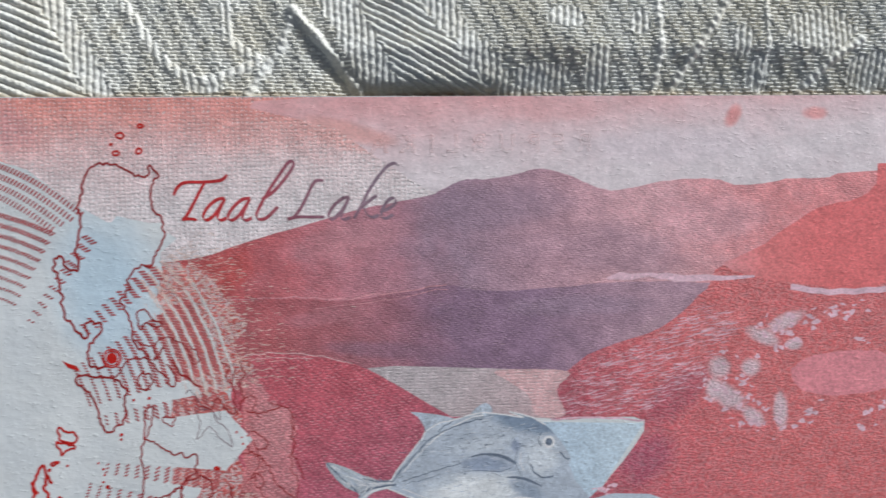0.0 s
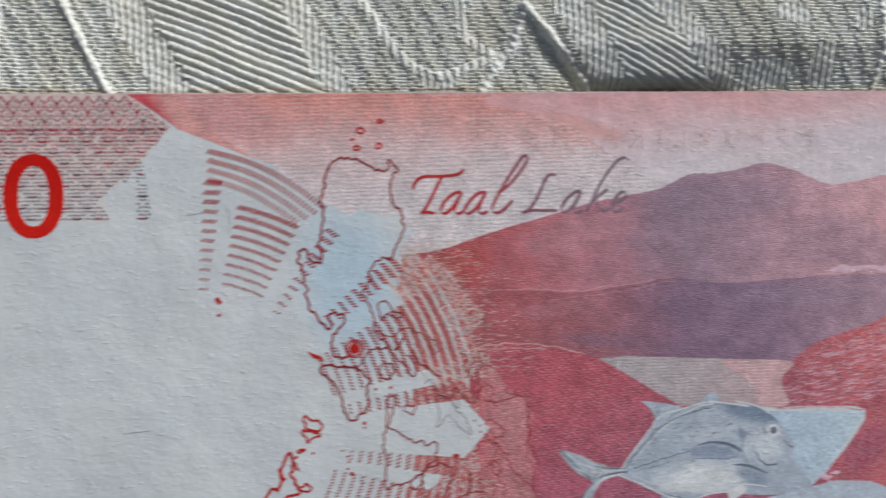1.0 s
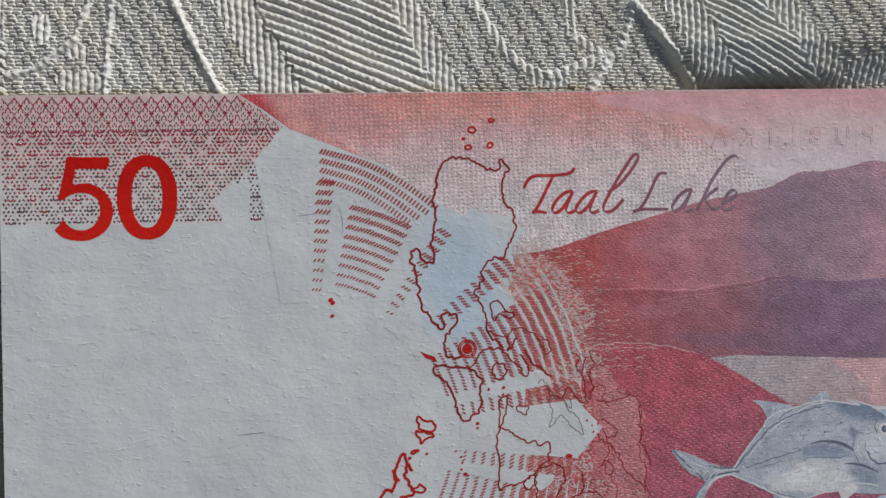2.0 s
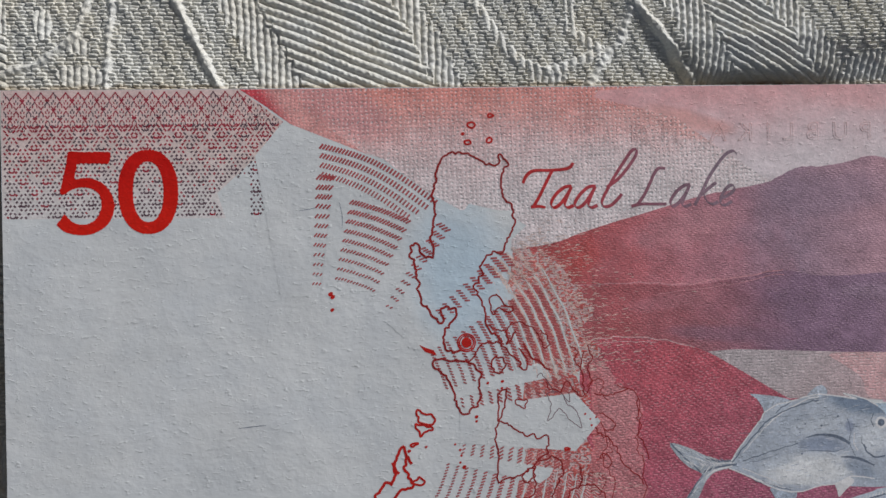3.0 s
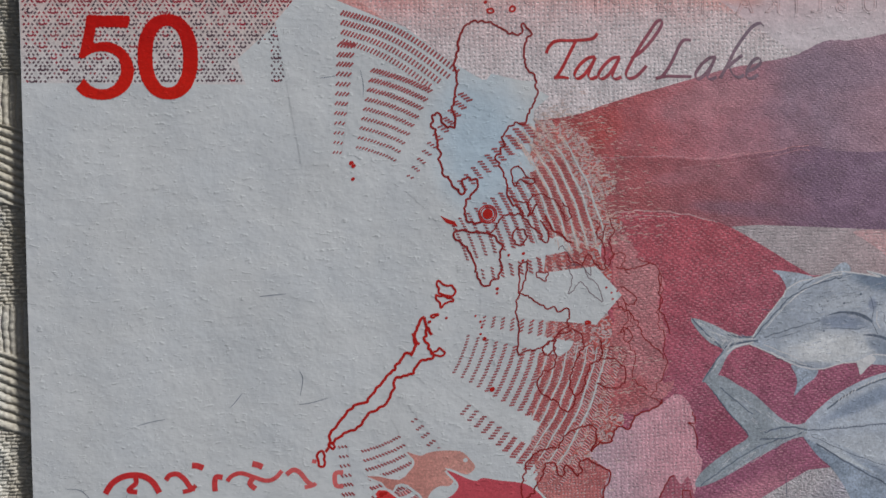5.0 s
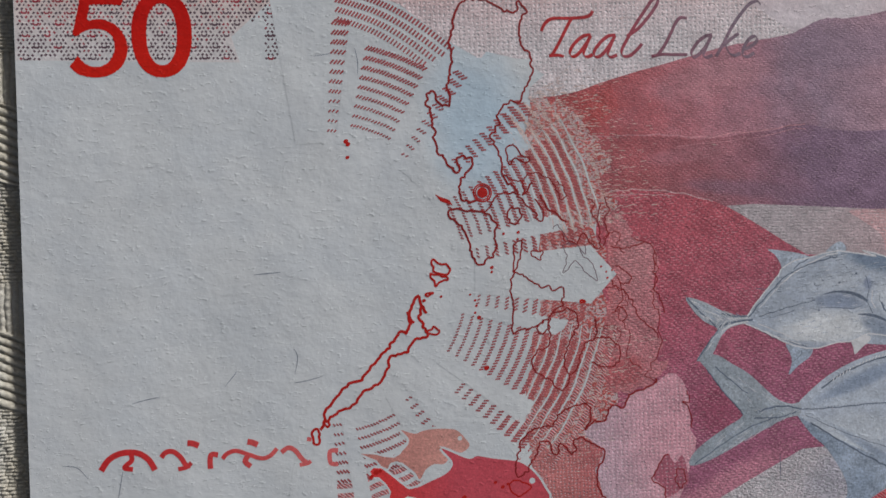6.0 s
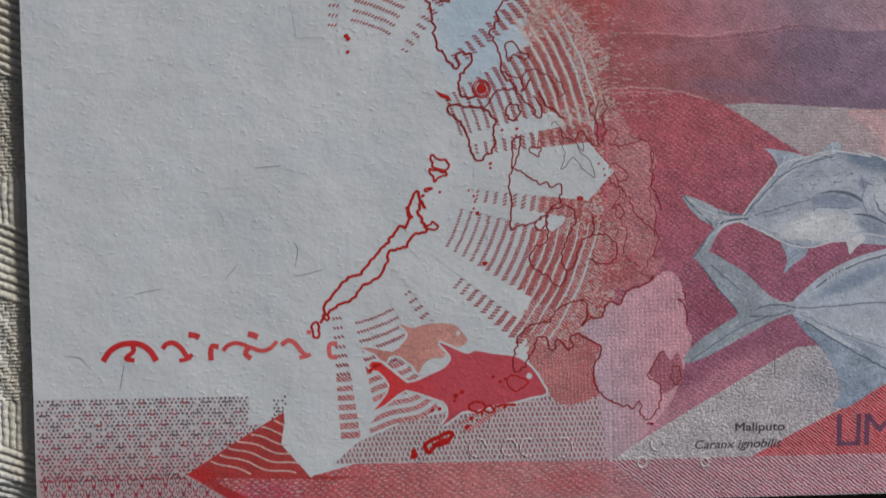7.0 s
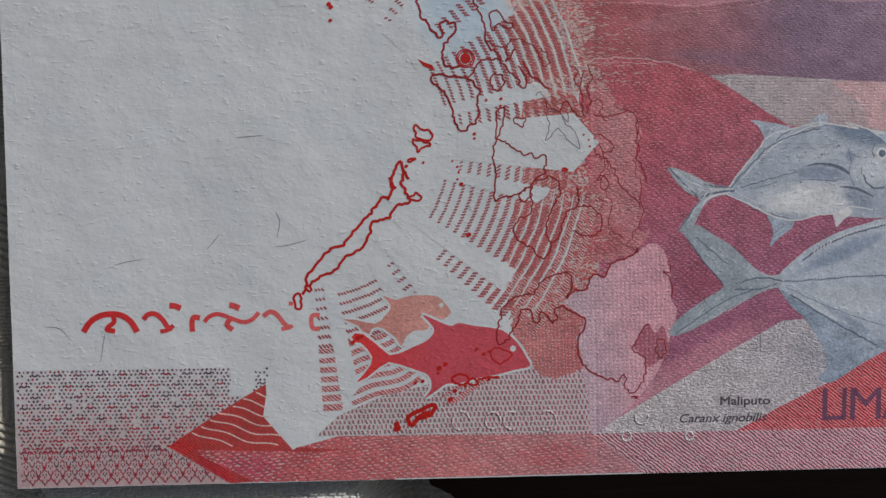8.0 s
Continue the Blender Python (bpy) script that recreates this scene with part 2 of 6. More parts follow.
M_MOUNTAIN = ink("mountain_wash", [(0.550, 0.100, 0.098), (0.580, 0.235, 0.272), (0.375, 0.245, 0.312), (0.560, 0.325, 0.380), (0.780, 0.430, 0.460), (0.800, 0.302, 0.306)], (1, 0.1), (50, 122), "floats", 0.21, 0.80, ragged=0.09, mottle=0.2, grain=0.16, bite=0.45, back=(0.74, 0.50, 0.51), tones=((53, 48.6, 4.5, 2.2, 15, (0.55, 0.095, 0.085), 0.7), (66, 52, 6, 2.0, 12, (0.58, 0.27, 0.30), 0.6), (80, 55, 8, 2.4, 5, (0.33, 0.225, 0.295), 0.6), (93, 50.5, 7, 3, -10, (0.40, 0.25, 0.31), 0.6), (101, 53.5, 7, 2.6, 0, (0.74, 0.40, 0.44), 0.6)))
M_HILL = ink("hill_wash", [(0.510, 0.130, 0.138), (0.420, 0.165, 0.195), (0.295, 0.178, 0.255), (0.318, 0.198, 0.282), (0.490, 0.300, 0.360)], (1, 0), (52, 100), "floats", 0.21, 0.80, ragged=0.09, mottle=0.2, grain=0.18, bite=0.45, back=(0.74, 0.50, 0.51), tones=((64, 44.6, 5, 0.9, 6, (0.52, 0.21, 0.24), 0.6), (70, 41.2, 7, 0.9, -5, (0.27, 0.15, 0.21), 0.6), (88, 45.2, 8, 1.1, 0, (0.38, 0.26, 0.34), 0.6), (96, 42.6, 4, 1.2, 20, (0.52, 0.33, 0.38), 0.6)))
M_FIELD = ink("red_field_wash", [(0.570, 0.130, 0.158), (0.510, 0.138, 0.188), (0.440, 0.155, 0.235)], (0.45, -1.0), (-14, 16), "floats", 0.25, 0.52, ragged=0.08, mottle=0.2, grain=0.34, bite=0.6, back=(0.74, 0.40, 0.43), tones=((72, 31, 6, 3, -40, (0.47, 0.125, 0.170), 0.5), (67, 19.5, 3.4, 3.2, 0, (0.38, 0.090, 0.145), 0.7), (67, 11.6, 8.5, 1.5, 29, (0.64, 0.26, 0.33), 0.85), (61, 7.6, 3.5, 1.8, 30, (0.66, 0.32, 0.38), 0.8), (78, 21.5, 3, 1.5, 20, (0.47, 0.12, 0.19), 0.6)))
M_SPECKLE = ink("speckled_wash", [(0.680, 0.290, 0.250), (0.590, 0.120, 0.108)], (1, 0), (45, 57), "dots", 0.4, 0.36, ragged=0.1)
M_SAND = ink("shore_wash", [(0.555, 0.475, 0.480), (0.640, 0.410, 0.420)], (1, -0.4), (55, 82), "dash", 0.3, 0.80)
M_BAND = ink("grey_band_wash", [(0.740, 0.650, 0.650), (0.650, 0.580, 0.615)], (1, 0), (58, 88), "dots", 0.4, 0.66, grain=0.34, bite=1.0, tones=((79, 12.4, 4, 2.4, 30, (0.47, 0.44, 0.52), 0.6), (70, 8.5, 5, 1.6, 30, (0.70, 0.62, 0.62), 0.6)))
M_MARGIN = ink("margin_wash", [(0.600, 0.140, 0.150), (0.690, 0.250, 0.245), (0.590, 0.265, 0.285), (0.634, 0.247, 0.297)], (1, 0), (18, 84), "floats", 0.30, 0.34, grain=0.3, bite=0.9, back=(0.76, 0.60, 0.58), tones=((22, 1.6, 3.5, 1.4, 0, (0.58, 0.09, 0.15), 0.6), (52, 2.0, 4, 1.4, 0, (0.62, 0.13, 0.14), 0.6)))
M_MARGIN_SLANT = ink("slanted_margin_wash", [(0.564, 0.229, 0.277), (0.675, 0.288, 0.342)], (1, 0), (56, 86), "slant", 0.30, 0.50, bite=0.9)
M_TRIANGLE = ink("triangle_wash", [(0.520, 0.045, 0.042), (0.460, 0.062, 0.058)], (1, -0.4), (14, 40), "slant", 0.19, 0.82, back=(0.66, 0.20, 0.17), tones=((15.6, 3.7, 1.8, 0.9, 0, (0.62, 0.018, 0.020), 0.9), (18.8, 1.4, 2.6, 0.7, -35, (0.54, 0.014, 0.028), 0.9)))
M_STITCH = ink("stitched_wash", [(0.500, 0.250, 0.245), (0.520, 0.240, 0.255), (0.580, 0.240, 0.290)], (1, 0), (30, 60), "stitch", 0.42, 0.30, grain=0.3)
M_MAUVE = ink("mauve_land_wash", [(0.660, 0.470, 0.530), (0.780, 0.425, 0.480), (0.800, 0.390, 0.445)], (1, 0.2), (55, 70), "weave", 0.44, 0.72)
M_ISLAND = ink("red_land_wash", [(0.650, 0.240, 0.230), (0.600, 0.180, 0.185)], (1, 0), (50, 57), "weave", 0.36, 0.55, bite=0.8)
M_PINK_PANEL = ink("pink_panel_wash", [(0.600, 0.180, 0.185), (0.640, 0.250, 0.262), (0.620, 0.235, 0.255)], (1, 0), (54, 60.5), "floats", 0.25, 0.50, mottle=0.2, ragged=0.3, grain=0.34, bite=0.7, back=(0.76, 0.42, 0.42), tones=((58.4, 34, 2.0, 3.0, 0, (0.68, 0.29, 0.30), 0.6), (57.2, 23.5, 2.2, 1.8, 0, (0.56, 0.12, 0.13), 0.7)))
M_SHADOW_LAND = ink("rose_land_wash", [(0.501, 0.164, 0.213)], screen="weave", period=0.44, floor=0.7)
M_LIMA = ink("red_corner_wash", [(0.700, 0.120, 0.143), (0.740, 0.097, 0.118)], (1, 0), (70, 90), "slant", 0.27, 0.74, bite=0.9)
M_LETTER = ink("purple_letter_ink", [(0.201, 0.080, 0.144)], grain=0.15)
M_CAPTION = ink("caption_ink", [(0.103, 0.077, 0.096)], grain=0.15)
M_TAAL = ink("lake_letter_ink", [(0.539, 0.028, 0.029), (0.319, 0.103, 0.142), (0.272, 0.188, 0.232)], (1, 0), (51, 70), grain=0.2)
M_SCRIPT = ink("script_ink", [(0.688, 0.032, 0.033), (0.769, 0.082, 0.082), (0.800, 0.183, 0.174)], (1, 0), (7, 32), mottle=0.06, grain=0.12)
M_REDFISH = ink("red_fish_ink", [(0.776, 0.048, 0.046), (0.661, 0.096, 0.123)], (1, 0), (32, 42), mottle=0.06, grain=0.12)
M_SALMON = ink("salmon_fish_ink", [(0.700, 0.290, 0.240), (0.740, 0.360, 0.300)], (1, 0), (32, 42), mottle=0.10, grain=0.18)
M_SILVER = ink("silver_fish_ink", [(0.49, 0.53, 0.60), (0.54, 0.575, 0.635)], (-0.10, 1.0), (18.5, 27.5), mottle=0.14, ragged=0.2, grain=0.14, tones=((75.2, 32.3, 4.2, 1.5, 38, (0.47, 0.51, 0.58), 0.7), (78.7, 31.9, 3.4, 0.8, 8, (0.66, 0.69, 0.74), 0.7), (82.9, 34.0, 4.4, 1.2, -14, (0.215, 0.275, 0.37), 0.9), (79.0, 29.9, 2.7, 0.85, -4, (0.30, 0.345, 0.45), 0.85), (77.6, 27.4, 5.2, 1.8, 2, (0.82, 0.82, 0.82), 1.0), (71.3, 29.3, 1.8, 1.2, 30, (0.46, 0.50, 0.57), 0.6), (84.2, 30.4, 1.9, 1.9, 0, (0.74, 0.76, 0.79), 0.85), (82.8, 27.3, 2.1, 0.8, -28, (0.32, 0.37, 0.46), 0.85), (75.6, 25.6, 3.4, 0.45, -3, (0.42, 0.46, 0.54), 0.7), (81.8, 31.7, 0.5, 0.7, 0, (0.30, 0.34, 0.46), 0.8), (74, 28.2, 2.6, 0.5, 12, (0.56, 0.60, 0.66), 0.6)))
M_SILVER_LOW = ink("lower_fish_ink", [(0.52, 0.565, 0.64), (0.57, 0.61, 0.68)], (-0.20, 1.0), (-10, 7), mottle=0.14, ragged=0.2, grain=0.16, tones=((81.0, 21.9, 5.2, 0.9, 24, (0.31, 0.37, 0.48), 0.85), (81.5, 17.2, 5.0, 1.8, -4, (0.66, 0.69, 0.735), 0.85), (81.5, 20.4, 4.5, 0.7, 8, (0.58, 0.62, 0.68), 0.7), (82.0, 15.2, 4.6, 0.45, -32, (0.34, 0.40, 0.50), 0.7), (81.2, 14.6, 5.0, 0.55, -33, (0.72, 0.75, 0.775), 0.85)))
M_FIN = ink("fin_ink", [(0.390, 0.430, 0.470), (0.600, 0.615, 0.645)], (0.7, 0.7), (60, 74), None, mottle=0.2, ragged=0.4)
M_FIN_BLUE = ink("blue_fin_ink", [(0.296, 0.365, 0.472), (0.529, 0.572, 0.643)], (0.7, 0.7), (55, 80), None, mottle=0.25, ragged=0.5, grain=0.3)
M_SCALE = ink("fish_shade_ink", [(0.150, 0.180, 0.235)], grain=0.2, mottle=0.2)
M_SHADE = ink("fish_wash_ink", [(0.363, 0.403, 0.502)], grain=0.15, mottle=0.2)
M_FLASH = ink("fish_light_ink", [(0.782, 0.759, 0.756)], grain=0.08, mottle=0.06)
M_EAST = ink("eastern_red_wash", [(0.400, 0.110, 0.160), (0.560, 0.130, 0.160), (0.700, 0.165, 0.180), (0.720, 0.180, 0.180)], (1, 0.35), (88, 122), "dots", 0.36, 0.86, mottle=0.14, ragged=0.14, tones=((97.88, 36.07, 4.5, 2.0, 35, (0.5, 0.105, 0.15), 0.7), (94.79, 29.96, 3.5, 2.2, 40, (0.46, 0.1, 0.17), 0.7), (102.8, 43.32, 3.5, 1.2, 20, (0.74, 0.2, 0.2), 0.6), (102.37, 38.77, 1.28, 1.04, 0, (0.76, 0.56, 0.6), 0.9), (105.62, 38.67, 1.16, 0.93, 0, (0.76, 0.56, 0.6), 0.9), (103.17, 35.9, 1.97, 1.16, -30, (0.76, 0.56, 0.6), 0.9), (105.78, 33.81, 1.39, 0.81, -40, (0.76, 0.56, 0.6), 0.9), (101.71, 36.51, 0.81, 1.28, 0, (0.76, 0.56, 0.6), 0.9), (106.91, 41.78, 1.97, 0.81, -25, (0.76, 0.56, 0.6), 0.9), (109.34, 43.15, 2.32, 0.81, 25, (0.76, 0.56, 0.6), 0.9), (108.59, 34.29, 0.81, 1.97, 0, (0.76, 0.56, 0.6), 0.9), (110.16, 40.83, 0.93, 0.58, 0, (0.76, 0.56, 0.6), 0.9)))
M_EAST_SLOPE = ink("eastern_slope_wash", [(0.800, 0.380, 0.395), (0.800, 0.233, 0.230), (0.800, 0.190, 0.189)], (1, 0.2), (108, 126), None, mottle=0.1)
M_CREST = ink("crest_wash", [(0.674, 0.317, 0.342)], mottle=0.3, grain=0.3)
M_BANK = ink("bank_wash", [(0.720, 0.445, 0.445)], screen="dash", period=0.3, floor=0.6)
M_FLECK = ink("fleck_tone", [(0.790, 0.590, 0.520)], mottle=0.1)
M_ROSE = ink("rose_patch_wash", [(0.780, 0.280, 0.310)], mottle=0.1)
M_LACE = ink("lace_wash", [(0.800, 0.520, 0.590)], mottle=0.12)
M_LAKE = ink("lake_corner_wash", [(0.540, 0.640, 0.740), (0.660, 0.750, 0.810)], (1, 0), (84, 98), mottle=0.1)


from mathutils.geometry import tessellate_polygon

# ---- geometry helpers (all in millimetres on the note) ----
TOP = 0.1


def part(name, bm, material, parent, label=""):
    me = bpy.data.meshes.new(name)
    bm.to_mesh(me)
    bm.free()
    me.materials.append(material)
    ob = new(name, me)
    ob.parent = parent
    return tagged(ob, label)


def spline(pts, closed=False, n=5):
    """Catmull-Rom curve through a few control points."""
    p = [Vector(q) for q in pts]
    m = len(p)
    out = []
    for i in range(m if closed else m - 1):
        a, b, c, d = (p[(i + k) % m] if closed else p[min(max(i + k, 0), m - 1)] for k in (-1, 0, 1, 2))
        for k in range(n):
            t = k / n
            out.append(0.5 * (2 * b + (c - a) * t + (2 * a - 5 * b + 4 * c - d) * t * t + (3 * b - a - 3 * c + d) * t ** 3))
    if not closed:
        out.append(p[-1])
    return out


def rough_edge(pts, amp, size=0.5):
    """Coastline wobble."""
    return [p + amp * Vector((noise.noise(Vector((p.x / size, p.y / size, 3.1))), noise.noise(Vector((p.x / size, p.y / size, 7.7))))) for p in pts]


def fill(bm, pts, z):
    ring = [Vector((p[0], p[1], 0)) for p in pts]
    vs = [bm.verts.new((p.x * MM, p.y * MM, z * MM)) for p in ring]
    for tri in tessellate_polygon([ring]):
        a, b, c = (vs[i] for i in tri)
        n = (b.co - a.co).cross(c.co - a.co)
        if n.length > 0:
            bm.faces.new((a, b, c) if n.z > 0 else (a, c, b))


LIFT = [0]


def ribbon(bm, pts, width, z, closed=False, taper=False):
    """A stroke of ink along a curve; width a number, or one for each point."""
    p = [Vector((q[0], q[1])) for q in pts]
    m = len(p)
    rows = []
    LIFT[0] = (LIFT[0] + 1) % 8
    for i in range(m):
        a, b = (p[i - 1], p[(i + 1) % m]) if closed else (p[max(i - 1, 0)], p[min(i + 1, m - 1)])
        d = (b - a).normalized() if (b - a).length > 1e-9 else Vector((1, 0))
        w = width[i] if isinstance(width, (list, tuple)) else width
        if taper:
            w *= 0.25 + 0.75 * math.sin(math.pi * (0.06 + 0.88 * i / max(1, m - 1)))
        s = Vector((-d.y, d.x)) * w / 2
        rows.append([bm.verts.new(((q.x) * MM, (q.y) * MM, z * MM)) for q in (p[i] - s, p[i] + s)])
        for v in rows[-1]:
            v.co.z += (0.0001 * LIFT[0] + 0.0004 * i / m) * MM
    for i in range(m if closed else m - 1):
        a, b = rows[i], rows[(i + 1) % m]
        bm.faces.new((a[0], b[0], b[1], a[1]))


def disc(bm, x, y, rx, z, ry=None, turn=0.0, n=14):
    ry = ry or rx
    c, s = math.cos(turn), math.sin(turn)
    fill(bm, [(x + c * rx * math.cos(a) - s * ry * math.sin(a), y + s * rx * math.cos(a) + c * ry * math.sin(a)) for a in (2 * math.pi * k / n for k in range(n))], z)


def layer(k):
    return TOP + 0.0018 * k


def area(name, pts, material, parent, k, label="", smooth=0, rough=0.0, closed=True):
    bm = bmesh.new()
    q = spline(pts, True, smooth) if smooth else [Vector(p) for p in pts]
    if rough:
        q = rough_edge(spline(pts, True, 5) if not smooth else q, rough)
    # print stops just inside the cut edge
    fill(bm, [(min(max(p.x, 0.03), 159.97), min(max(p.y, 0.03), 65.97)) for p in q], layer(k))
    return part(name, bm, material, parent, label)


def strokes(name, items, material, parent, k, label="", rough=0.0, n=5):
    """items: (points, width, closed), each a part of its own"""
    for i, (pts, width, closed) in enumerate(items):
        bm = bmesh.new()
        q = spline(pts, closed, n)
        if rough:
            q = rough_edge(q, rough, 0.45)
        ribbon(bm, q, width, layer(k + 0.1 * (i % 4)), closed)
        part(name, bm, material, parent, label)


def lettering(name, text, x, y, size, material, parent, k, shear=0.0, stretch=1.0, mirror=False, bold=0.0, spacing=1.0, deep=0.0, label=""):
    cu = bpy.data.curves.new(name, "FONT")
    cu.body, cu.size, cu.shear, cu.space_character, cu.offset = text, size * MM, shear, spacing, bold * MM
    cu.resolution_u = 4
    if deep:
        cu.fill_mode, cu.bevel_depth, cu.bevel_resolution = "NONE", deep * MM, 1
    tmp = bpy.data.objects.new(name, cu)
    scene.collection.objects.link(tmp)
    me = bpy.data.meshes.new_from_object(tmp.evaluated_get(bpy.context.evaluated_depsgraph_get()))
    bpy.data.objects.remove(tmp)
    bm = bmesh.new()
    bm.from_mesh(me)
    bpy.data.meshes.remove(me)
    for v in bm.verts:
        v.co.x = (x * MM) + v.co.x * stretch * (-1 if mirror else 1)
        v.co.y += y * MM
        v.co.z += layer(k) * MM
    if mirror:
        bmesh.ops.reverse_faces(bm, faces=bm.faces)
    return part(name, bm, material, parent, label)


def inside(p, poly):
    hit = False
    for (x0, y0), (x1, y1) in zip(poly, poly[1:] + poly[:1]):
        if (y0 > p[1]) != (y1 > p[1]) and p[0] < (x1 - x0) * (p[1] - y0) / (y1 - y0) + x0:
            hit = not hit
    return hit


# ---- tablecloth ----
def damask(X, Y):
    """Height of the cloth in millimetres: satin ground, twill bands between stepped ribs, leaf outlines and raised cords."""
    def wob(a, b, s):
        return np.sin(X / a + 1.3 * np.sin(Y / b + s)) * np.cos(Y / (0.8 * a) + np.sin(X / b + 2 * s))

    def near(path):
        """Distance from a bent line, and the way along it."""
        best, along, run = np.full(X.shape, 99.0), np.zeros(X.shape), 0.0
        for (x0, y0), (x1, y1) in zip(path, path[1:]):
            l = math.hypot(x1 - x0, y1 - y0)
            t = np.clip(((X - x0) * (x1 - x0) + (Y - y0) * (y1 - y0)) / l ** 2, 0, 1)
            d = np.hypot(X - x0 - t * (x1 - x0), Y - y0 - t * (y1 - y0))
            along = np.where(d < best, run + t * l, along)
            best = np.minimum(best, d)
            run += l
        return best, along

    jx, jy = 0.10 * wob(2.3, 1.7, 0.4) + 0.05 * wob(0.7, 0.5, 1.0), 0.07 * wob(2.9, 1.9, 2.2) + 0.03 * wob(0.6, 0.45, 0.2)
    x, y = X + jx, Y + jy
    # satin ground: short level floats, staggered from row to row
    row = np.floor(y / 0.355)
    fl = y / 0.355 - row
    ph = x / 0.86 + row * 0.5 + 0.20 * np.sin(row * 12.9) + 0.30 * np.sin(row * 4.7 + X / 2.3)
    part_of = ph - np.floor(ph)
    seed = np.sin(row * 7.13 + np.floor(ph) * 3.71)
    float_ = np.clip(np.sin(np.pi * part_of) * 1.9, 0, 1) ** 0.8
    ground = np.sqrt(np.clip(np.sin(np.pi * fl), 0, 1)) * (0.03 + (0.31 + 0.11 * seed) * float_)
    tw = (y + 0.40 * x) / 0.86
    ft = tw - np.floor(tw)
    twill = 0.54 * np.sqrt(np.clip(np.sin(np.pi * ft), 0, 1)) * (0.95 + 0.05 * np.cos(2 * np.pi * x / 0.62 + np.floor(tw) * 2.1) + 0.06 * np.sin(np.floor(tw) * 5.3))
    tf = (y + 0.52 * x) / 0.74
    fine = 0.42 * np.sqrt(np.clip(np.sin(np.pi * (tf - np.floor(tf))), 0, 1)) * (0.95 + 0.05 * np.cos(2 * np.pi * x / 0.6 + np.floor(tf) * 1.7))
    fr = x / 0.66 - np.floor(x / 0.66)
    ribs = 0.34 * np.sqrt(np.clip(np.sin(np.pi * fr), 0, 1)) * (0.88 + 0.12 * np.cos(2 * np.pi * y / 0.9 + np.floor(x / 0.66) * 1.9)) + 0.05
    # bands lean to the right on the way down and step in and out
    down = 74.0 - (np.floor(Y / 1.25 + 0.25 * np.sin(np.floor(X / 1.4) * 2.3)) * 1.25 + 0.6)
    s = X - 0.52 * down
    lean = X - 0.85 * down
    kind = np.zeros(X.shape, int)
    for lo, hi, k in ((20.3, 24.2, 2), (24.2, 37.0, 1), (37.0, 39.7, 2), (63.9, 67.8, 2), (67.8, 80.0, 3)):
        kind = np.where((s >= lo) & (s < hi), k, kind)
    kind = np.where((lean >= 73.8) & (lean < 77.0) & (X > 69), 2, np.where((lean >= 77.0) & (X > 70), 0, kind))
    for cx, cy, rx, ry in ((3.8, 72.4, 0.8, 1.6), (7.4, 67.4, 2.2, 1.0), (7.0, 70.2, 1.3, 0.7), (52.2, 67.0, 2.0, 0.6), (85.2, 67.8, 2.8, 1.4), (90.6, 68.6, 1.4, 2.2), (87.4, 73.6, 2.0, 1.0), (105.4, 71.2, 1.2, 1.5), (107.2, 68.2, 1.2, 1.8), (113.4, 72.2, 3.6, 2.2), (119.0, 68.4, 2.6, 2.0), (94.8, 73.0, 1.0, 1.2)):
        e = ((X - cx) / rx) ** 2 + ((Y - cy) / ry) ** 2 + 0.35 * wob(0.9, 0.7, cx)
        kind = np.where(e < 1, 2, kind)
    kind = np.where(X < 0.4, np.where(np.mod(Y + 0.3 * X + 2.0, 22.0) < 7.5, 1, np.where(np.mod(Y, 22.0) < 11.0, 2, 0)), kind)
    h = np.choose(kind, (ground, twill, ribs, fine))
    # floats that jut out over the ends of the twill cords
    for lo, gap in ((24.2, 0.52), (37.0, 0.52), (67.8, 0.52)):
        d = X - gap * (74.0 - Y) - lo
        h = np.maximum(h, np.where(Y > 60, 0.42 * np.exp(-((d / 0.55) ** 2)) * np.clip(np.sin(2 * np.pi * (Y + 0.25 * X) / 1.72 + lo), 0, 1) ** 2, 0))
    # raised cords of soft, twisted yarn
    for path, w, hi in (([(16.0, 75.0), (18.0, 70.6), (20.5, 65.6)], 0.50, 0.75), ([(60.7, 74.6), (64.4, 70.2), (67.5, 65.9)], 0.50, 0.80), ([(10.4, 75.0), (9.9, 71.0), (9.5, 65.8)], 0.42, 0.55), ([(8.2, 75.0), (6.8, 71.2), (3.2, 68.5), (-0.6, 67.6)], 0.42, 0.55),
                        ([(60.8, 74.4), (59.4, 70.6), (58.3, 69.5), (56.3, 66.2)], 0.55, 0.55), ([(96.6, 75.0), (96.9, 70.0), (96.2, 65.8)], 0.5, 0.5), ([(104.2, 76.0), (100.6, 70.6), (97.6, 65.8)], 0.48, 0.75), ([(117.6, 71.4), (114.4, 69.3), (111.4, 66.2)], 0.5, 0.7), ([(107.6, 76.0), (107.9, 71.0), (107.3, 65.8)], 0.4, 0.45)):
        d, run = near(path)
        d = d + 0.08 * np.sin(run / 0.5 + path[0][0])
        h = np.maximum(h, np.where(Y > 60, hi * np.exp(-((d / w) ** 2)) * (0.90 + 0.10 * np.cos(2 * np.pi * run / 0.8 + 2.2 * d)), 0))
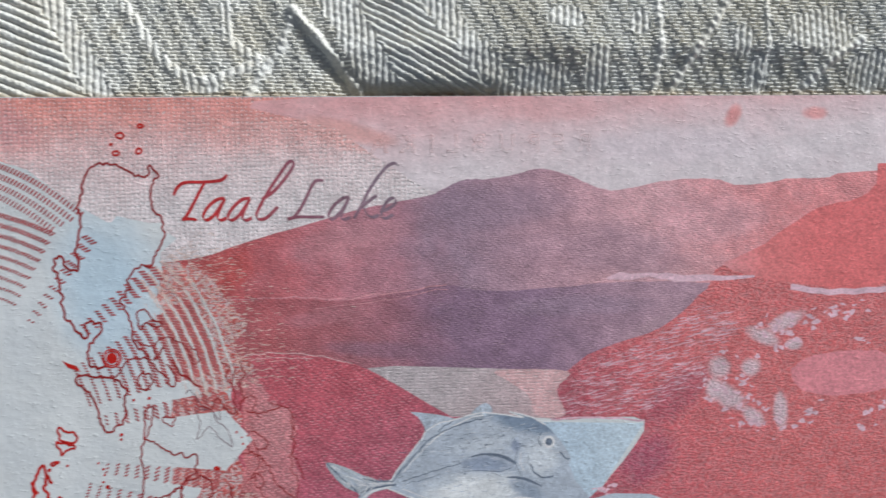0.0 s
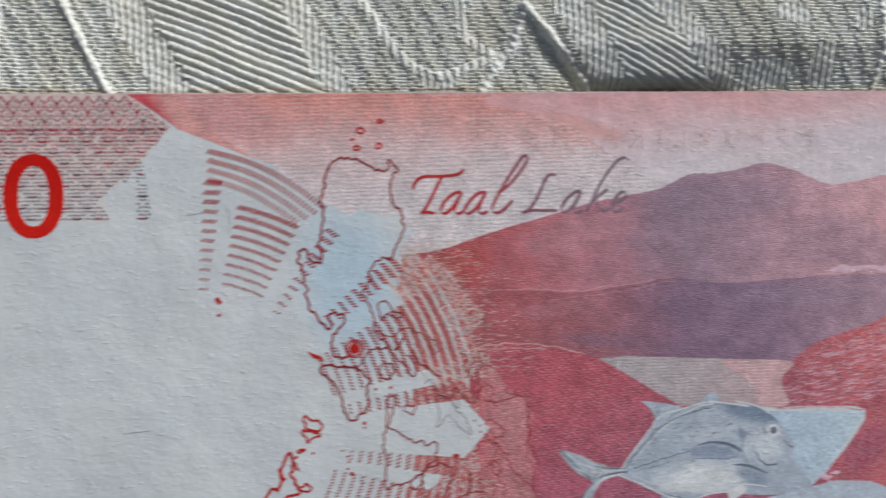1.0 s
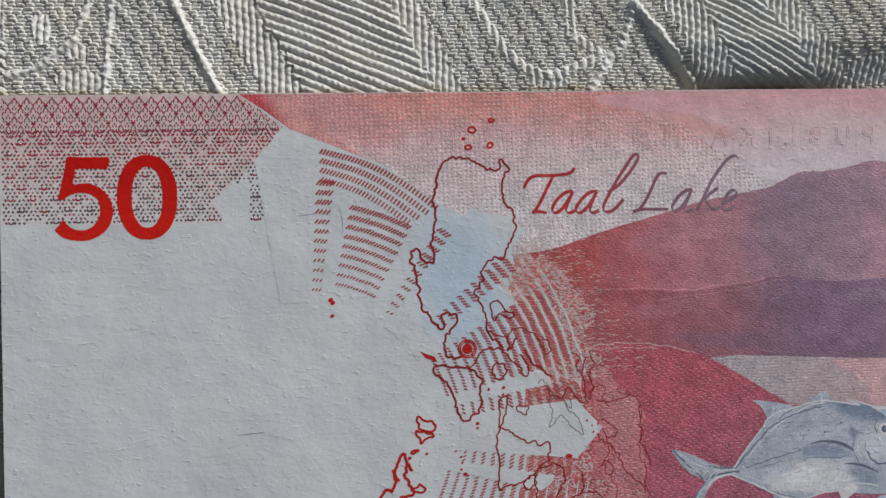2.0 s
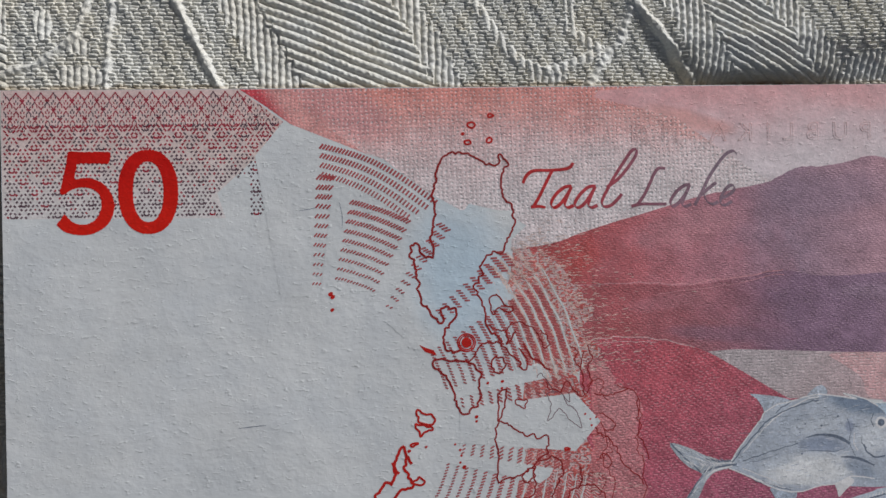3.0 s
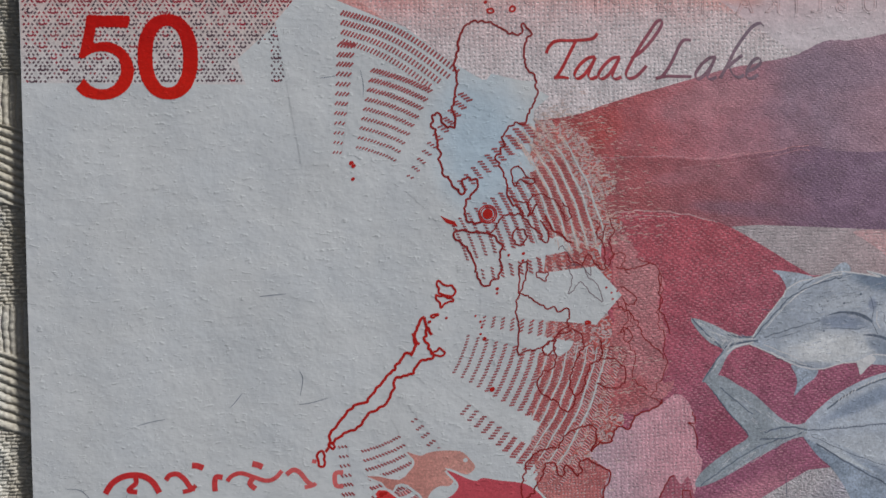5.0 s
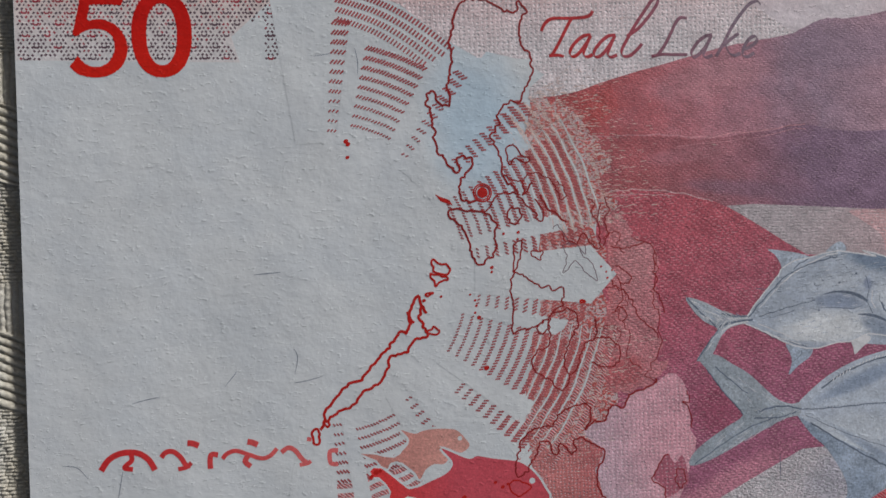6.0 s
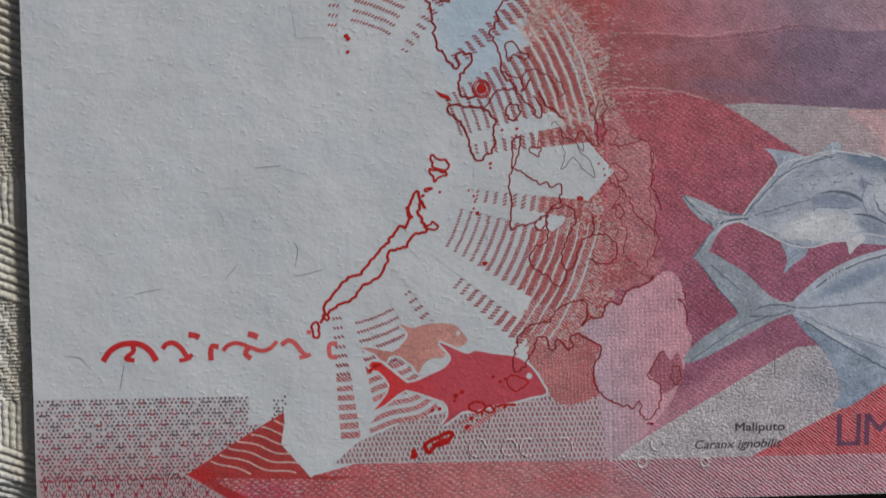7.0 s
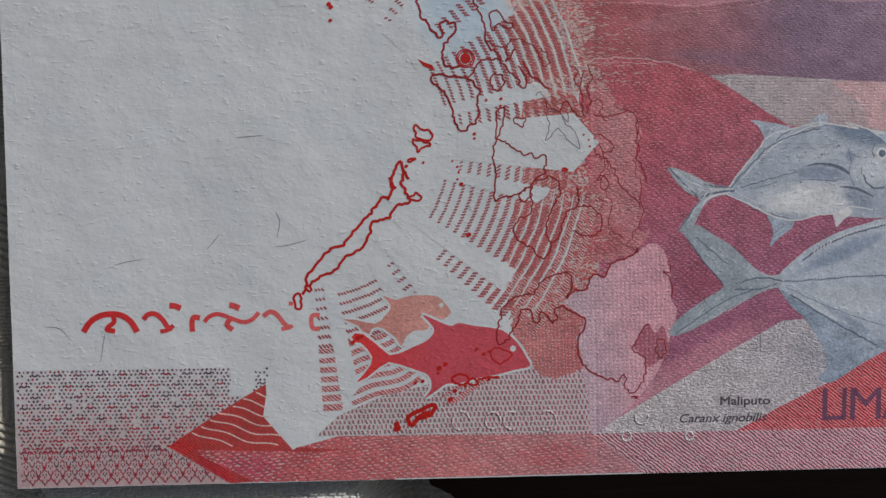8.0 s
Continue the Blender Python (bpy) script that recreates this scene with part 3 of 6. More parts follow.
    # leaf outlines: chains of short upright loops
    for path in ([(44.6, 75.0), (47.3, 70.8), (49.4, 68.5), (51.7, 67.5), (53.9, 68.0), (57.2, 69.4)], [(54.2, 75.2), (54.4, 71.6), (57.4, 69.8)]):
        d, run = near(path)
        f = X / 0.86 + 0.15 * wob(1.1, 0.9, 1.0)
        loop = np.sqrt(np.clip(np.sin(np.pi * (f - np.floor(f))), 0, 1))
        h = np.maximum(h, np.where(Y > 60, 0.46 * np.exp(-((d / 0.62) ** 4)) * loop, 0))
    # slow folds, and the fall of the cloth beside and below the note
    fold = 0.30 * wob(7.0, 5.0, 0.7) + 0.16 * wob(3.4, 4.2, 1.9)
    sag = -1.1 * np.clip((66.0 - Y) / 5.0, 0, 1) * np.clip((2.0 - X) / 2.0, 0, 1) * np.clip((Y + 5.0) / 4.0, 0, 1) - (1.35 - 0.7 * np.exp(-(((X - 30.0) / 4.0) ** 2)) + 9.0 * np.clip((X - 32.5) / 4.5, 0, 1)) * np.clip((3.0 - Y) / 3.0, 0, 1) ** 0.7 * np.exp(-((np.clip(-2.0 - Y, 0, 99) / 4.0) ** 2))
    pit = -1.9 * np.exp(-(((X - 73.5) / 6.5) ** 2 + ((Y - 66.0) / 1.0) ** 2)) - 0.9 * np.exp(-(((X - 64.4 + 0.8 * (Y - 69.0)) / 1.3) ** 2 + ((Y - 68.6) / 2.4) ** 2))
    rise = (0.10 * np.clip(X - 58, 0, 14) + 0.015 * np.clip(X - 72, 0, 10)) * np.clip((Y - 66.6) / 4.0, 0, 1)
    fuzz = 0.020 * wob(0.23, 0.19, 0.3) + 0.022 * wob(0.14, 0.16, 2.0) + 0.05 * wob(0.9, 1.1, 1.4)
    return h + fuzz + rise + fold * (0.6 + 0.5 * np.clip((X - 50) / 20, 0, 1)) + sag + pit - 0.72


def tablecloth():
    verts, faces = [], []

    def patch(x0, x1, y0, y1, d, drop=0.0, cut=False):
        nx, ny = max(2, int((x1 - x0) / d)), max(2, int((y1 - y0) / d))
        X, Y = np.meshgrid(np.linspace(x0, x1, nx), np.linspace(y0, y1, ny))
        Z = np.minimum(damask(X, Y), np.where((X > -0.2) & (X < 160.2) & (Y > -0.2) & (Y < 66.2), -0.03, 9.0)) - drop
        if d > 1:
            # the wide sheet passes below the fine weave; its hemmed corner leaves the table bare beyond the note's lower edge
            deep = np.clip((np.minimum(np.minimum(X + 7.0, 126.0 - X), np.minimum(Y + 5.0, 77.0 - Y))) / 6.0, 0, 1)
            Z = Z - 1.8 * deep
        base = sum(len(v) for v in verts)
        verts.append(np.stack([X, Y, Z], -1).reshape(-1, 3) * MM)
        i = (np.arange(ny - 1)[:, None] * nx + np.arange(nx - 1)[None, :]).ravel() + base
        quad = np.stack([i, i + 1, i + nx + 1, i + nx], 1)
        if d > 1:
            at = verts[-1][i - base] / MM
            quad = quad[~(((at[:, 0] > 42.0) & (at[:, 1] < 8.0)) | ((at[:, 0] > -4.0) & (at[:, 0] <= 42.0) & (at[:, 1] > -6.0) & (at[:, 1] < 8.0)))]
        if cut:
            at = verts[-1][i - base] / MM
            quad = quad[at[:, 0] < 31.5 - 2.2 * at[:, 1] + 0.4 * np.sin(at[:, 1] * 5.0)]
        faces.append(quad)

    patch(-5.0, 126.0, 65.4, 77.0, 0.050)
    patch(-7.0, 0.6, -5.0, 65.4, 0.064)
    patch(0.6, 50.0, -5.0, 0.6, 0.062, cut=True)
    patch(-300.0, 460.0, -260.0, 330.0, 3.0, 0.5)
    v, f = np.concatenate(verts), np.concatenate(faces)
    me = bpy.data.meshes.new("tablecloth")
    me.vertices.add(len(v))
    me.vertices.foreach_set("co", v.astype(np.float32).ravel())
    me.loops.add(4 * len(f))
    me.loops.foreach_set("vertex_index", f.astype(np.int32).ravel())
    me.polygons.add(len(f))
    me.polygons.foreach_set("loop_start", np.arange(0, 4 * len(f), 4, dtype=np.int32))
    me.polygons.foreach_set("use_smooth", np.ones(len(f), dtype=bool))
    me.update(calc_edges=True)
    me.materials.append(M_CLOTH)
    tagged(new("tablecloth", me), "silver grey damask tablecloth with twill ribs and raised cords", "tablecloth")


def tabletop():
    g = Nodes("dark_wood", 0.4)
    grain = g.noise(0.35, 6, (0.06, 1.0), 0.65)
    g.join(g.ramp(grain, [(0.3, (0.030, 0.014, 0.006)), (0.5, (0.060, 0.028, 0.011)), (0.75, (0.10, 0.052, 0.020))]), g.bsdf.inputs["Base Color"])
    g.relief(grain, 0.1)
    bm = bmesh.new()
    bmesh.ops.create_cube(bm, size=1)
    for v in bm.verts:
        v.co = Vector((v.co.x * 0.80 + 0.08, v.co.y * 0.63 + 0.035, v.co.z * 0.022 - 0.0235))
    bmesh.ops.bevel(bm, geom=bm.edges[:], offset=0.003, segments=3, affect="EDGES")
    me = bpy.data.meshes.new("tabletop")
    bm.to_mesh(me)
    me.materials.append(g.mat)
    tagged(new("tabletop", me), "dark brown wooden tabletop under the cloth", "table", kind="structure")


tablecloth()
tabletop()

# ---- banknote ----
note = tagged(new("banknote"), "red fifty banknote reverse lying flat on the damask cloth", "banknote")


def paper_sheet():
    bm = bmesh.new()
    x1, y1 = 160.0, 66.0
    ring = []
    for (ax, ay), (bx, by) in (((0, 0), (x1, 0)), ((x1, 0), (x1, y1)), ((x1, y1), (0, y1)), ((0, y1), (0, 0))):
        n = int(max(abs(bx - ax), abs(by - ay)) / 0.7)
        for i in range(n):
            t = i / n
            j = 0.025 * noise.noise(Vector(((ax + (bx - ax) * t) * 0.9, (ay + (by - ay) * t) * 0.9, 0.5)))
            ring.append((ax + (bx - ax) * t + (j if ax == bx else 0), ay + (by - ay) * t + (j if ay == by else 0)))
    top = [bm.verts.new((x * MM, y * MM, TOP * MM)) for x, y in ring]
    low = [bm.verts.new((x * MM, y * MM, 0)) for x, y in ring]
    bm.faces.new(top)
    bm.faces.new(low[::-1])
    for i in range(len(ring)):
        k = (i + 1) % len(ring)
        bm.faces.new((low[i], low[k], top[k], top[i]))
    return part("paper", bm, M_PAPER, note, "off-white cotton paper")


paper = paper_sheet()

# -- washes of the landscape --
area("sky_print", [(22.14, 65.94), (24.56, 64.3), (26.94, 62.54), (30.13, 61.25), (35.77, 59.05), (40.09, 55.75), (43.09, 54.03), (48.24, 53.89), (47.99, 49.92)] + [(62.74, 49.59), (120.03, 48.02)] + [(121.0, 65.93), (23.5, 65.93)], M_SKY, note, 1, "pink sky printed in a fine woven screen")
area("red_sliver_print", [(22.14, 65.94), (26.2, 65.91), (29.37, 62.95), (33.63, 59.9), (34.6, 59.4), (31.47, 60.7), (26.94, 62.54), (24.56, 64.3)], M_SLIVER, note, 2.4, "red diagonal band along the sky")
area("far_sky_print", [(62.96, 65.94), (65.09, 62.73), (70.51, 58.82), (75.44, 56.28), (87.19, 55.31), (120.28, 56.07)] + [(160.0, 57.0), (160.0, 65.93)], M_SKY_FAR, note, 2, "pale mauve sky", rough=0.12)
RIDGE = [(48.42, 49.62), (52.03, 50.58), (56.31, 51.98), (62.8, 53.85), (67.17, 55), (70.46, 55.62), (73.78, 56.25), (75.45, 57), (77.13, 57.71), (79.36, 57.8), (81.61, 58.05), (83.3, 58.48), (85, 58.8), (87.53, 58.11), (89.5, 57.25), (91.76, 56.55), (94.05, 56.81), (96.36, 57.29), (99.83, 57.65), (103.02, 57.45), (104.46, 56.98), (107.39, 57.06), (110.34, 57.55), (113.89, 57.57), (120.35, 58.26)]
area("mountain_print", RIDGE + [(160.0, 59.0), (160.0, 40.0)] + [(103.96, 38.16), (87.11, 38.49), (79.02, 39.09), (67.48, 39.39), (61.54, 40.36), (52.46, 40.59), (50.39, 44.95)], M_MOUNTAIN, note, 3, "hazy red and purple mountain ridge", rough=0.10)
area("hill_print", [(50.4, 45.76), (55.18, 46.2), (60.54, 46.47), (64.86, 46.11), (70.32, 46.71), (75.29, 47.44), (79.16, 46.81), (87.01, 47.05), (91.55, 47.41), (100.73, 47.24), (104.17, 46.04), (97.13, 41.69), (89.11, 39.66), (87.12, 38.77), (79.02, 39.2), (67.48, 39.56), (61.54, 40.47), (52.46, 40.7)], M_HILL, note, 4, "darker purple foothills above the lake", rough=0.10)
strokes("hill_light_print", [([(54.12, 46.43), (60.54, 46.63), (64.86, 46.33), (70.32, 46.87), (75.29, 47.55)], 0.09, False), ([(62.69, 45.5), (69.22, 46.18), (75.28, 47.05)], 0.06, False)], M_CREST, note, 4.5, "pale hill crest line", rough=0.4)
area("field_print", [(54.68, 40.27), (56.45, 41.04), (58.68, 41.16), (63.16, 40.74), (67.11, 39.66), (71.11, 37.58), (75.72, 35.04), (85.58, 28.64), (86.13, 7.46), (70.46, 3.84), (55.94, 4.15), (55.46, 11.45), (55.88, 18.2), (54.4, 23.25), (55.39, 28.78), (54.59, 34.28)], M_FIELD, note, 5, "crimson field in a fine line screen", rough=0.18)
strokes("field_crest", [([(54.9, 40.75), (56.45, 41.10), (58.68, 41.22), (63.16, 40.80), (66.0, 40.05)], 0.09, False), ([(55.6, 40.45), (58.68, 40.85), (62.2, 40.55)], 0.06, False)], M_BANK, note, 5.5, "pale line along the top of the field", rough=0.25)
area("speckle_print", [(47.99, 49.76), (50.22, 49.82), (52.43, 48.78), (54.07, 46.64), (55.98, 43.82), (54.82, 41.91), (56.57, 39.64), (54.17, 37.76), (55.52, 34.95), (54.07, 32.78), (55.81, 29.94), (54.46, 24.89), (50.55, 25.04), (48.8, 35.16), (49.45, 39.56), (47.59, 44.03)], M_SPECKLE, note, 6, "orange speckled ground", rough=0.6)
area("speckle_print", [(49.26, 30.46), (55.39, 29.33), (56.54, 22.67), (55.43, 18.21), (50.93, 13.78), (47.57, 16.91), (47.86, 23.85)], M_SPECKLE, note, 6.4, rough=0.6)
area("shore_print", [(67.48, 39.56), (70.21, 39.71), (79.02, 39.26), (87.12, 38.77), (86.8, 36.95), (86.18, 34.09), (80.05, 34.66), (75.62, 34.63), (73.44, 35.9), (71.27, 37.27)], M_SAND, note, 6, "pale shore beside the lake")
area("shore_rose_print", [(80.13, 39.01), (87.12, 38.77), (85.96, 36.97), (86.75, 34.46), (83.95, 34.55), (83.15, 36.5), (81.22, 37.93)], M_BANK, note, 7, "rose coloured bank", smooth=4)
area("eastern_print", [(85.38, 36.44), (89.13, 40.33), (96.59, 42.83), (101.29, 46.66), (104.25, 49.1), (120.04, 48.6), (119.3, 25.15), (88.24, 25.31), (90.26, 27.33), (94.65, 33.67), (85.9, 34.1)], M_EAST, note, 6.2, "red eastern slopes in loose brushwork", rough=0.12)
area("margin_east_print", [(120.0, 0.1), (159.9, 0.1), (159.9, 59.0), (119.5, 59.0), (116.0, 20.0)], M_EAST_SLOPE, note, 4.5, "red end of the landscape")
area("eastern_slope_print", [(103.09, 48.89), (106.62, 50.53), (110.21, 52.87), (113.21, 54.54), (117.39, 55.52), (120.3, 56.64), (119.99, 46.88), (110.04, 47.06)], M_EAST_SLOPE, note, 7, "red slope below the ridge", smooth=4, rough=0.2)
area("lake_corner_print", [(84.21, 33.88), (94.65, 33.45), (90.31, 27.44), (88.82, 26.17), (85.46, 26.3), (86.64, 29.22)], M_LAKE, note, 7, "pale blue water corner")
strokes("foam_print", [([(91.28, 47.86), (95.56, 48.01), (100.16, 47.64), (106.26, 47.76)], [0.2, 0.5, 0.8, 0.6, 0.5, 0.4, 0.5, 0.7, 0.8, 0.6, 0.7, 0.6, 0.5, 0.4, 0.3, 0.2], False), ([(110.03, 46.61), (114.14, 46.07), (119.97, 46.19)], 0.6, False), ([(85.34, 34.12), (90.12, 34.14), (94.65, 33.67)], 0.18, False)], M_LACE, note, 8, "pale foam line", rough=0.18)


def lace():
    rnd = random.Random(11)
    bm = bmesh.new()
    for cx, cy, sx, sy, n in ((108.72, 41.7, 2.6, 1.6, 26), (112.89, 43.6, 2.6, 1.2, 18), (115.87, 44.39, 1.5, 0.7, 8), (102.51, 37.91, 1.8, 2, 22), (104.46, 35.05, 2, 1.8, 22), (107.33, 33.56, 2.2, 1.2, 20), (112.3, 33.69, 1.2, 1.4, 9), (118.21, 33.8, 1.2, 1.2, 9), (116.95, 40.94, 0.6, 0.4, 4), (90.81, 26.98, 1, 0.4, 6)):
        for _ in range(n):
            a, r = rnd.uniform(0, 6.28), rnd.random() ** 0.5
            x, y = cx + 1.25 * sx * r * math.cos(a) + 0.3 * sx * rnd.gauss(0, 1), cy + 1.2 * sy * r * math.sin(a) + 0.3 * sy * rnd.gauss(0, 1)
            q = spline([(x + rnd.uniform(0.05, 0.46) * math.cos(b), y + rnd.uniform(0.04, 0.30) * math.sin(b)) for b in (0, 1.05, 2.1, 3.14, 4.2, 5.25)], True, 3)
            fill(bm, rough_edge(q, 0.25, 0.4), layer(8.2 + 0.5 * rnd.random()))
    tagged(part("lace_print", bm, M_LACE, note, "pale lacy blossom texture"), kind="stuff")


lace()
area("rose_patch_print", [(109.79, 38.28), (112.18, 39.64), (116.92, 40.09), (119.76, 39.56), (119.66, 36.32), (114.42, 35.61), (110.91, 36.28)], M_ROSE, note, 9, "rose pink patch", smooth=4, rough=0.15)


def brushwork():
    """Loose pale hatching on the eastern slopes."""
    rnd = random.Random(5)
    bm = bmesh.new()
    poly = [(85.95, 36.42), (89.11, 39.66), (95.42, 41.74), (100.09, 45), (104.11, 43.79), (102.26, 39.33), (97, 36.11), (93.53, 34.26), (86.19, 34.48)]
    while len(bm.faces) < 900:
        x, y = rnd.uniform(84, 104), rnd.uniform(32, 48)
        if inside((x, y), poly):
            l, w = rnd.uniform(0.4, 1.6), rnd.uniform(0.03, 0.09)
            ribbon(bm, [(x, y), (x + l * 0.5, y + rnd.uniform(-0.05, 0.12)), (x + l, y + 0.18 * l)], w, layer(8), taper=True)
    part("brushwork_print", bm, M_LACE, note, "pale hatching strokes")


brushwork()

# -- lower right: pale band, red corner, margin --
area("grey_band_print", [(55.94, 4.15), (59.47, 6.25), (64.61, 9.3), (69.76, 12.24), (75.16, 15.24), (80.17, 15.63), (85.98, 13.25), (86.07, 9.78), (78.58, 7.6), (70.46, 3.84)], M_BAND, note, 6.6, "pale grey diagonal band")
area("red_corner_print", [(69.88, 3.74), (75.09, 6.52), (79.73, 8.74), (86.01, 12.1)] + [(110.0, 14.0), (110.0, 3.4)], M_LIMA, note, 7.6, "red corner behind the purple words")
area("stitch_print", [(28.63, 4.52), (30.86, 6.55), (35.29, 8.43), (39.73, 9.47), (44.75, 9.83), (49.53, 10.98), (50.93, 13.78), (53.18, 15.99), (56.58, 13.69), (56.04, 8.03), (55.94, 3.93)], M_STITCH, note, 6.8, "greyish stitched screen under the fish")
area("margin_print", [(14.36, 3.72), (19.88, 3.71), (26.8, 3.44), (30.83, 4.48), (56.06, 4.15), (60.64, 2.79)] + [(64.0, 0.12), (20.0, 0.12)], M_MARGIN, note, 7.3, "pink margin in a woven screen")
area("slanted_margin_print", [(55.77, 4.16), (86.22, 4.2)] + [(160.0, 3.4), (160.0, 0.12)] + [(61.25, -0.8), (58.64, 2.26)], M_MARGIN_SLANT, note, 8, "pink margin with slanted hatching")
area("triangle_print", [(14.36, 3.83), (18.86, 6.8), (23.8, 9.76), (23.97, 6.97), (25.34, 4.71), (26.42, 3.45), (36.34, 2.77), (28.59, 2.11), (20.88, -0.13)], M_TRIANGLE, note, 8, "dark red triangle")
area("triangle_net_print", [(16.89, 3.39), (28.6, 2.95), (36.35, 3.34), (36.31, -0.06), (20.89, 0.1)], M_MARGIN, note, 9)
area("triangle_edge_print", [(14.36, 3.83), (16.08, 3.52), (22.53, 0.17), (20.34, -0.11)], M_TRIANGLE, note, 10, "deep red edge band")

# -- land shapes --
area("mauve_land_print", [(53.18, 17.68), (55.26, 18.66), (55.54, 19.55), (56.1, 20.11), (57.12, 19.87), (57.67, 21.1), (58.8, 21.48), (60.27, 22.19), (61.62, 23.13), (62.65, 22.84), (63.34, 21.77), (63.7, 20.36), (63.84, 17.55), (64.42, 16.3), (63.7, 13.6), (62.7, 10.6), (60.3, 7.4), (58.2, 5.5), (55.94, 4.27), (55.47, 8.04), (54.32, 13.16), (54.88, 15.41)], M_MAUVE, note, 7.8, "pale mauve land in a woven screen", rough=0.08)
area("red_land_print", [(47.85, 14.67), (48.8, 16.45), (49.81, 16.04), (50.82, 16.42), (52.05, 16.57), (53.07, 16.95), (55.16, 15.52), (54.54, 14.29), (54.43, 13.05), (54.89, 11.18), (53.19, 10.07), (51.22, 9.94), (49.81, 11.26)], M_ISLAND, note, 8, "red southern island", rough=0.45)
area("rose_land_print", [(61.58, 15.15), (61.12, 14.87), (60.56, 13.8), (60.05, 12.9), (61.15, 11.81), (61.44, 10.78), (62.58, 11.33), (63.6, 12.2), (63.42, 13.7), (62.95, 15.01), (62.27, 14.17)], M_SHADOW_LAND, note, 8.6, "deep rose land", rough=0.06)
area("pink_panel_print", [(55.68, 39.19), (57.02, 38.65), (58.15, 36.91), (59.27, 36.14), (60.28, 35.48), (60.86, 33.95), (60.31, 32.52), (60.43, 30.86), (60.89, 29.42), (60.46, 27.54), (61.03, 25.76), (60.37, 24.54), (61.61, 24.3), (60.83, 23.08), (59.25, 22.09), (57.56, 21.43), (55.98, 21.67), (55.19, 22.68), (54.62, 24.91), (55.17, 27.68), (55.72, 30.43), (55.37, 33.18), (55.81, 35.92), (55.24, 37.83)], M_PINK_PANEL, note, 7.1, "coral land in a broken screen", rough=0.5)
strokes("panel_outline", [([(58.26, 36.47), (60.11, 35.65), (60.47, 33.45), (59.98, 30.97), (60.67, 28.76), (60.48, 24.87), (59.36, 23.2), (60.5, 22.36)], 0.09, False), ([(56.26, 33.18), (57.06, 30.98), (56.62, 28.78), (57.92, 27.11), (57.54, 24.89), (58.79, 23.77)], 0.09, False), ([(55.38, 31.54), (56.49, 31.81), (57.34, 30.7), (56.96, 29.33), (55.84, 29.05)], 0.08, False),
                          ([(55.08, 36.47), (55.91, 37.29), (56.92, 36.9), (56.48, 35.92), (57.32, 35.1)], 0.08, False), ([(55.39, 27.68), (56.23, 27.95), (56.85, 27), (56.07, 26.01), (55.17, 26.46)], 0.08, True)], M_LINE, note, 8.2, "thin dark outline on the crimson field", rough=0.5)

strokes("panel_outline", [([(60.22, 35.35), (60.12, 33.69), (60.43, 32.28), (60.25, 31.45), (60.8, 30.6), (61.17, 29.19)], 0.11, False), ([(55.82, 35.88), (56.66, 35.63), (57.5, 35.44), (58.36, 35.86), (59.32, 36.16)], 0.11, False), ([(56.46, 34.08), (57.17, 33.34), (57.89, 32.65), (57.71, 31.98), (56.87, 32.24)], 0.11, False), ([(55.86, 32.44), (56.41, 31.75), (57.3, 31.11), (57.96, 30.42), (58.39, 29.29), (59.16, 28.43), (60.17, 27.55), (60.72, 26.7)], 0.11, False), ([(56.13, 29.37), (56.82, 29.79), (57.54, 29.04), (57.07, 28.51)], 0.11, False), ([(55.35, 40.5), (55.78, 39.38), (55.3, 38.28), (55.62, 37.16), (55.25, 35.84)], 0.11, False), ([(53.66, 40.55), (54.32, 39.87), (54.08, 38.99), (54.74, 38.3)], 0.11, False)], M_LINE, note, 12.6, "thin dark outline on the crimson field", rough=0.35)

# -- the sun: white rays and broken rings of ticks about one centre --
CX, CY = 27.7, 33.05
RAYS = ((3.8, 7.6, 14.2), (12.2, 27.8, 15.0), (33.7, 37.0, 14.4), (48.5, 53.0, 17.2), (59.0, 75.5, 14.2), (79.5, 83.6, 15.4))


def polar(deg, r):
    return (CX + r * math.sin(radians(deg)), CY + r * math.cos(radians(deg)))


def white_rays():
    tips = ((-9.0, 3.8, 26.8, 27.6, 29.9), (7.6, 12.2, 24.4, 24.4, 25.2), (27.8, 33.7, 24.2, 25.4, 25.0), (37.0, 48.5, 27.0, 29.2, 28.4), (53.0, 59.0, 23.6, 24.0, 24.2), (75.5, 79.5, 23.4, 24.4, 24.2))
    for a, b, ra, rb, tip in tips:
        for flip in (False, True):
            q = [polar(t if not flip else 180 - t, min(r, 26.0 if flip and a == 37.0 else 99)) for t, r in ((a, 13), (a, ra), ((a + b) / 2, tip), (b, rb), (b, 13))]
            area("white_ray", q, M_PAPER, note, 11)
    area("white_ray", [polar(t, r) for t, r in ((83.6, 15), (83.8, 26.4), (90.0, 28.8), (96.2, 26.4), (96.4, 15))], M_PAPER, note, 11, "unprinted white sun ray")


white_rays()


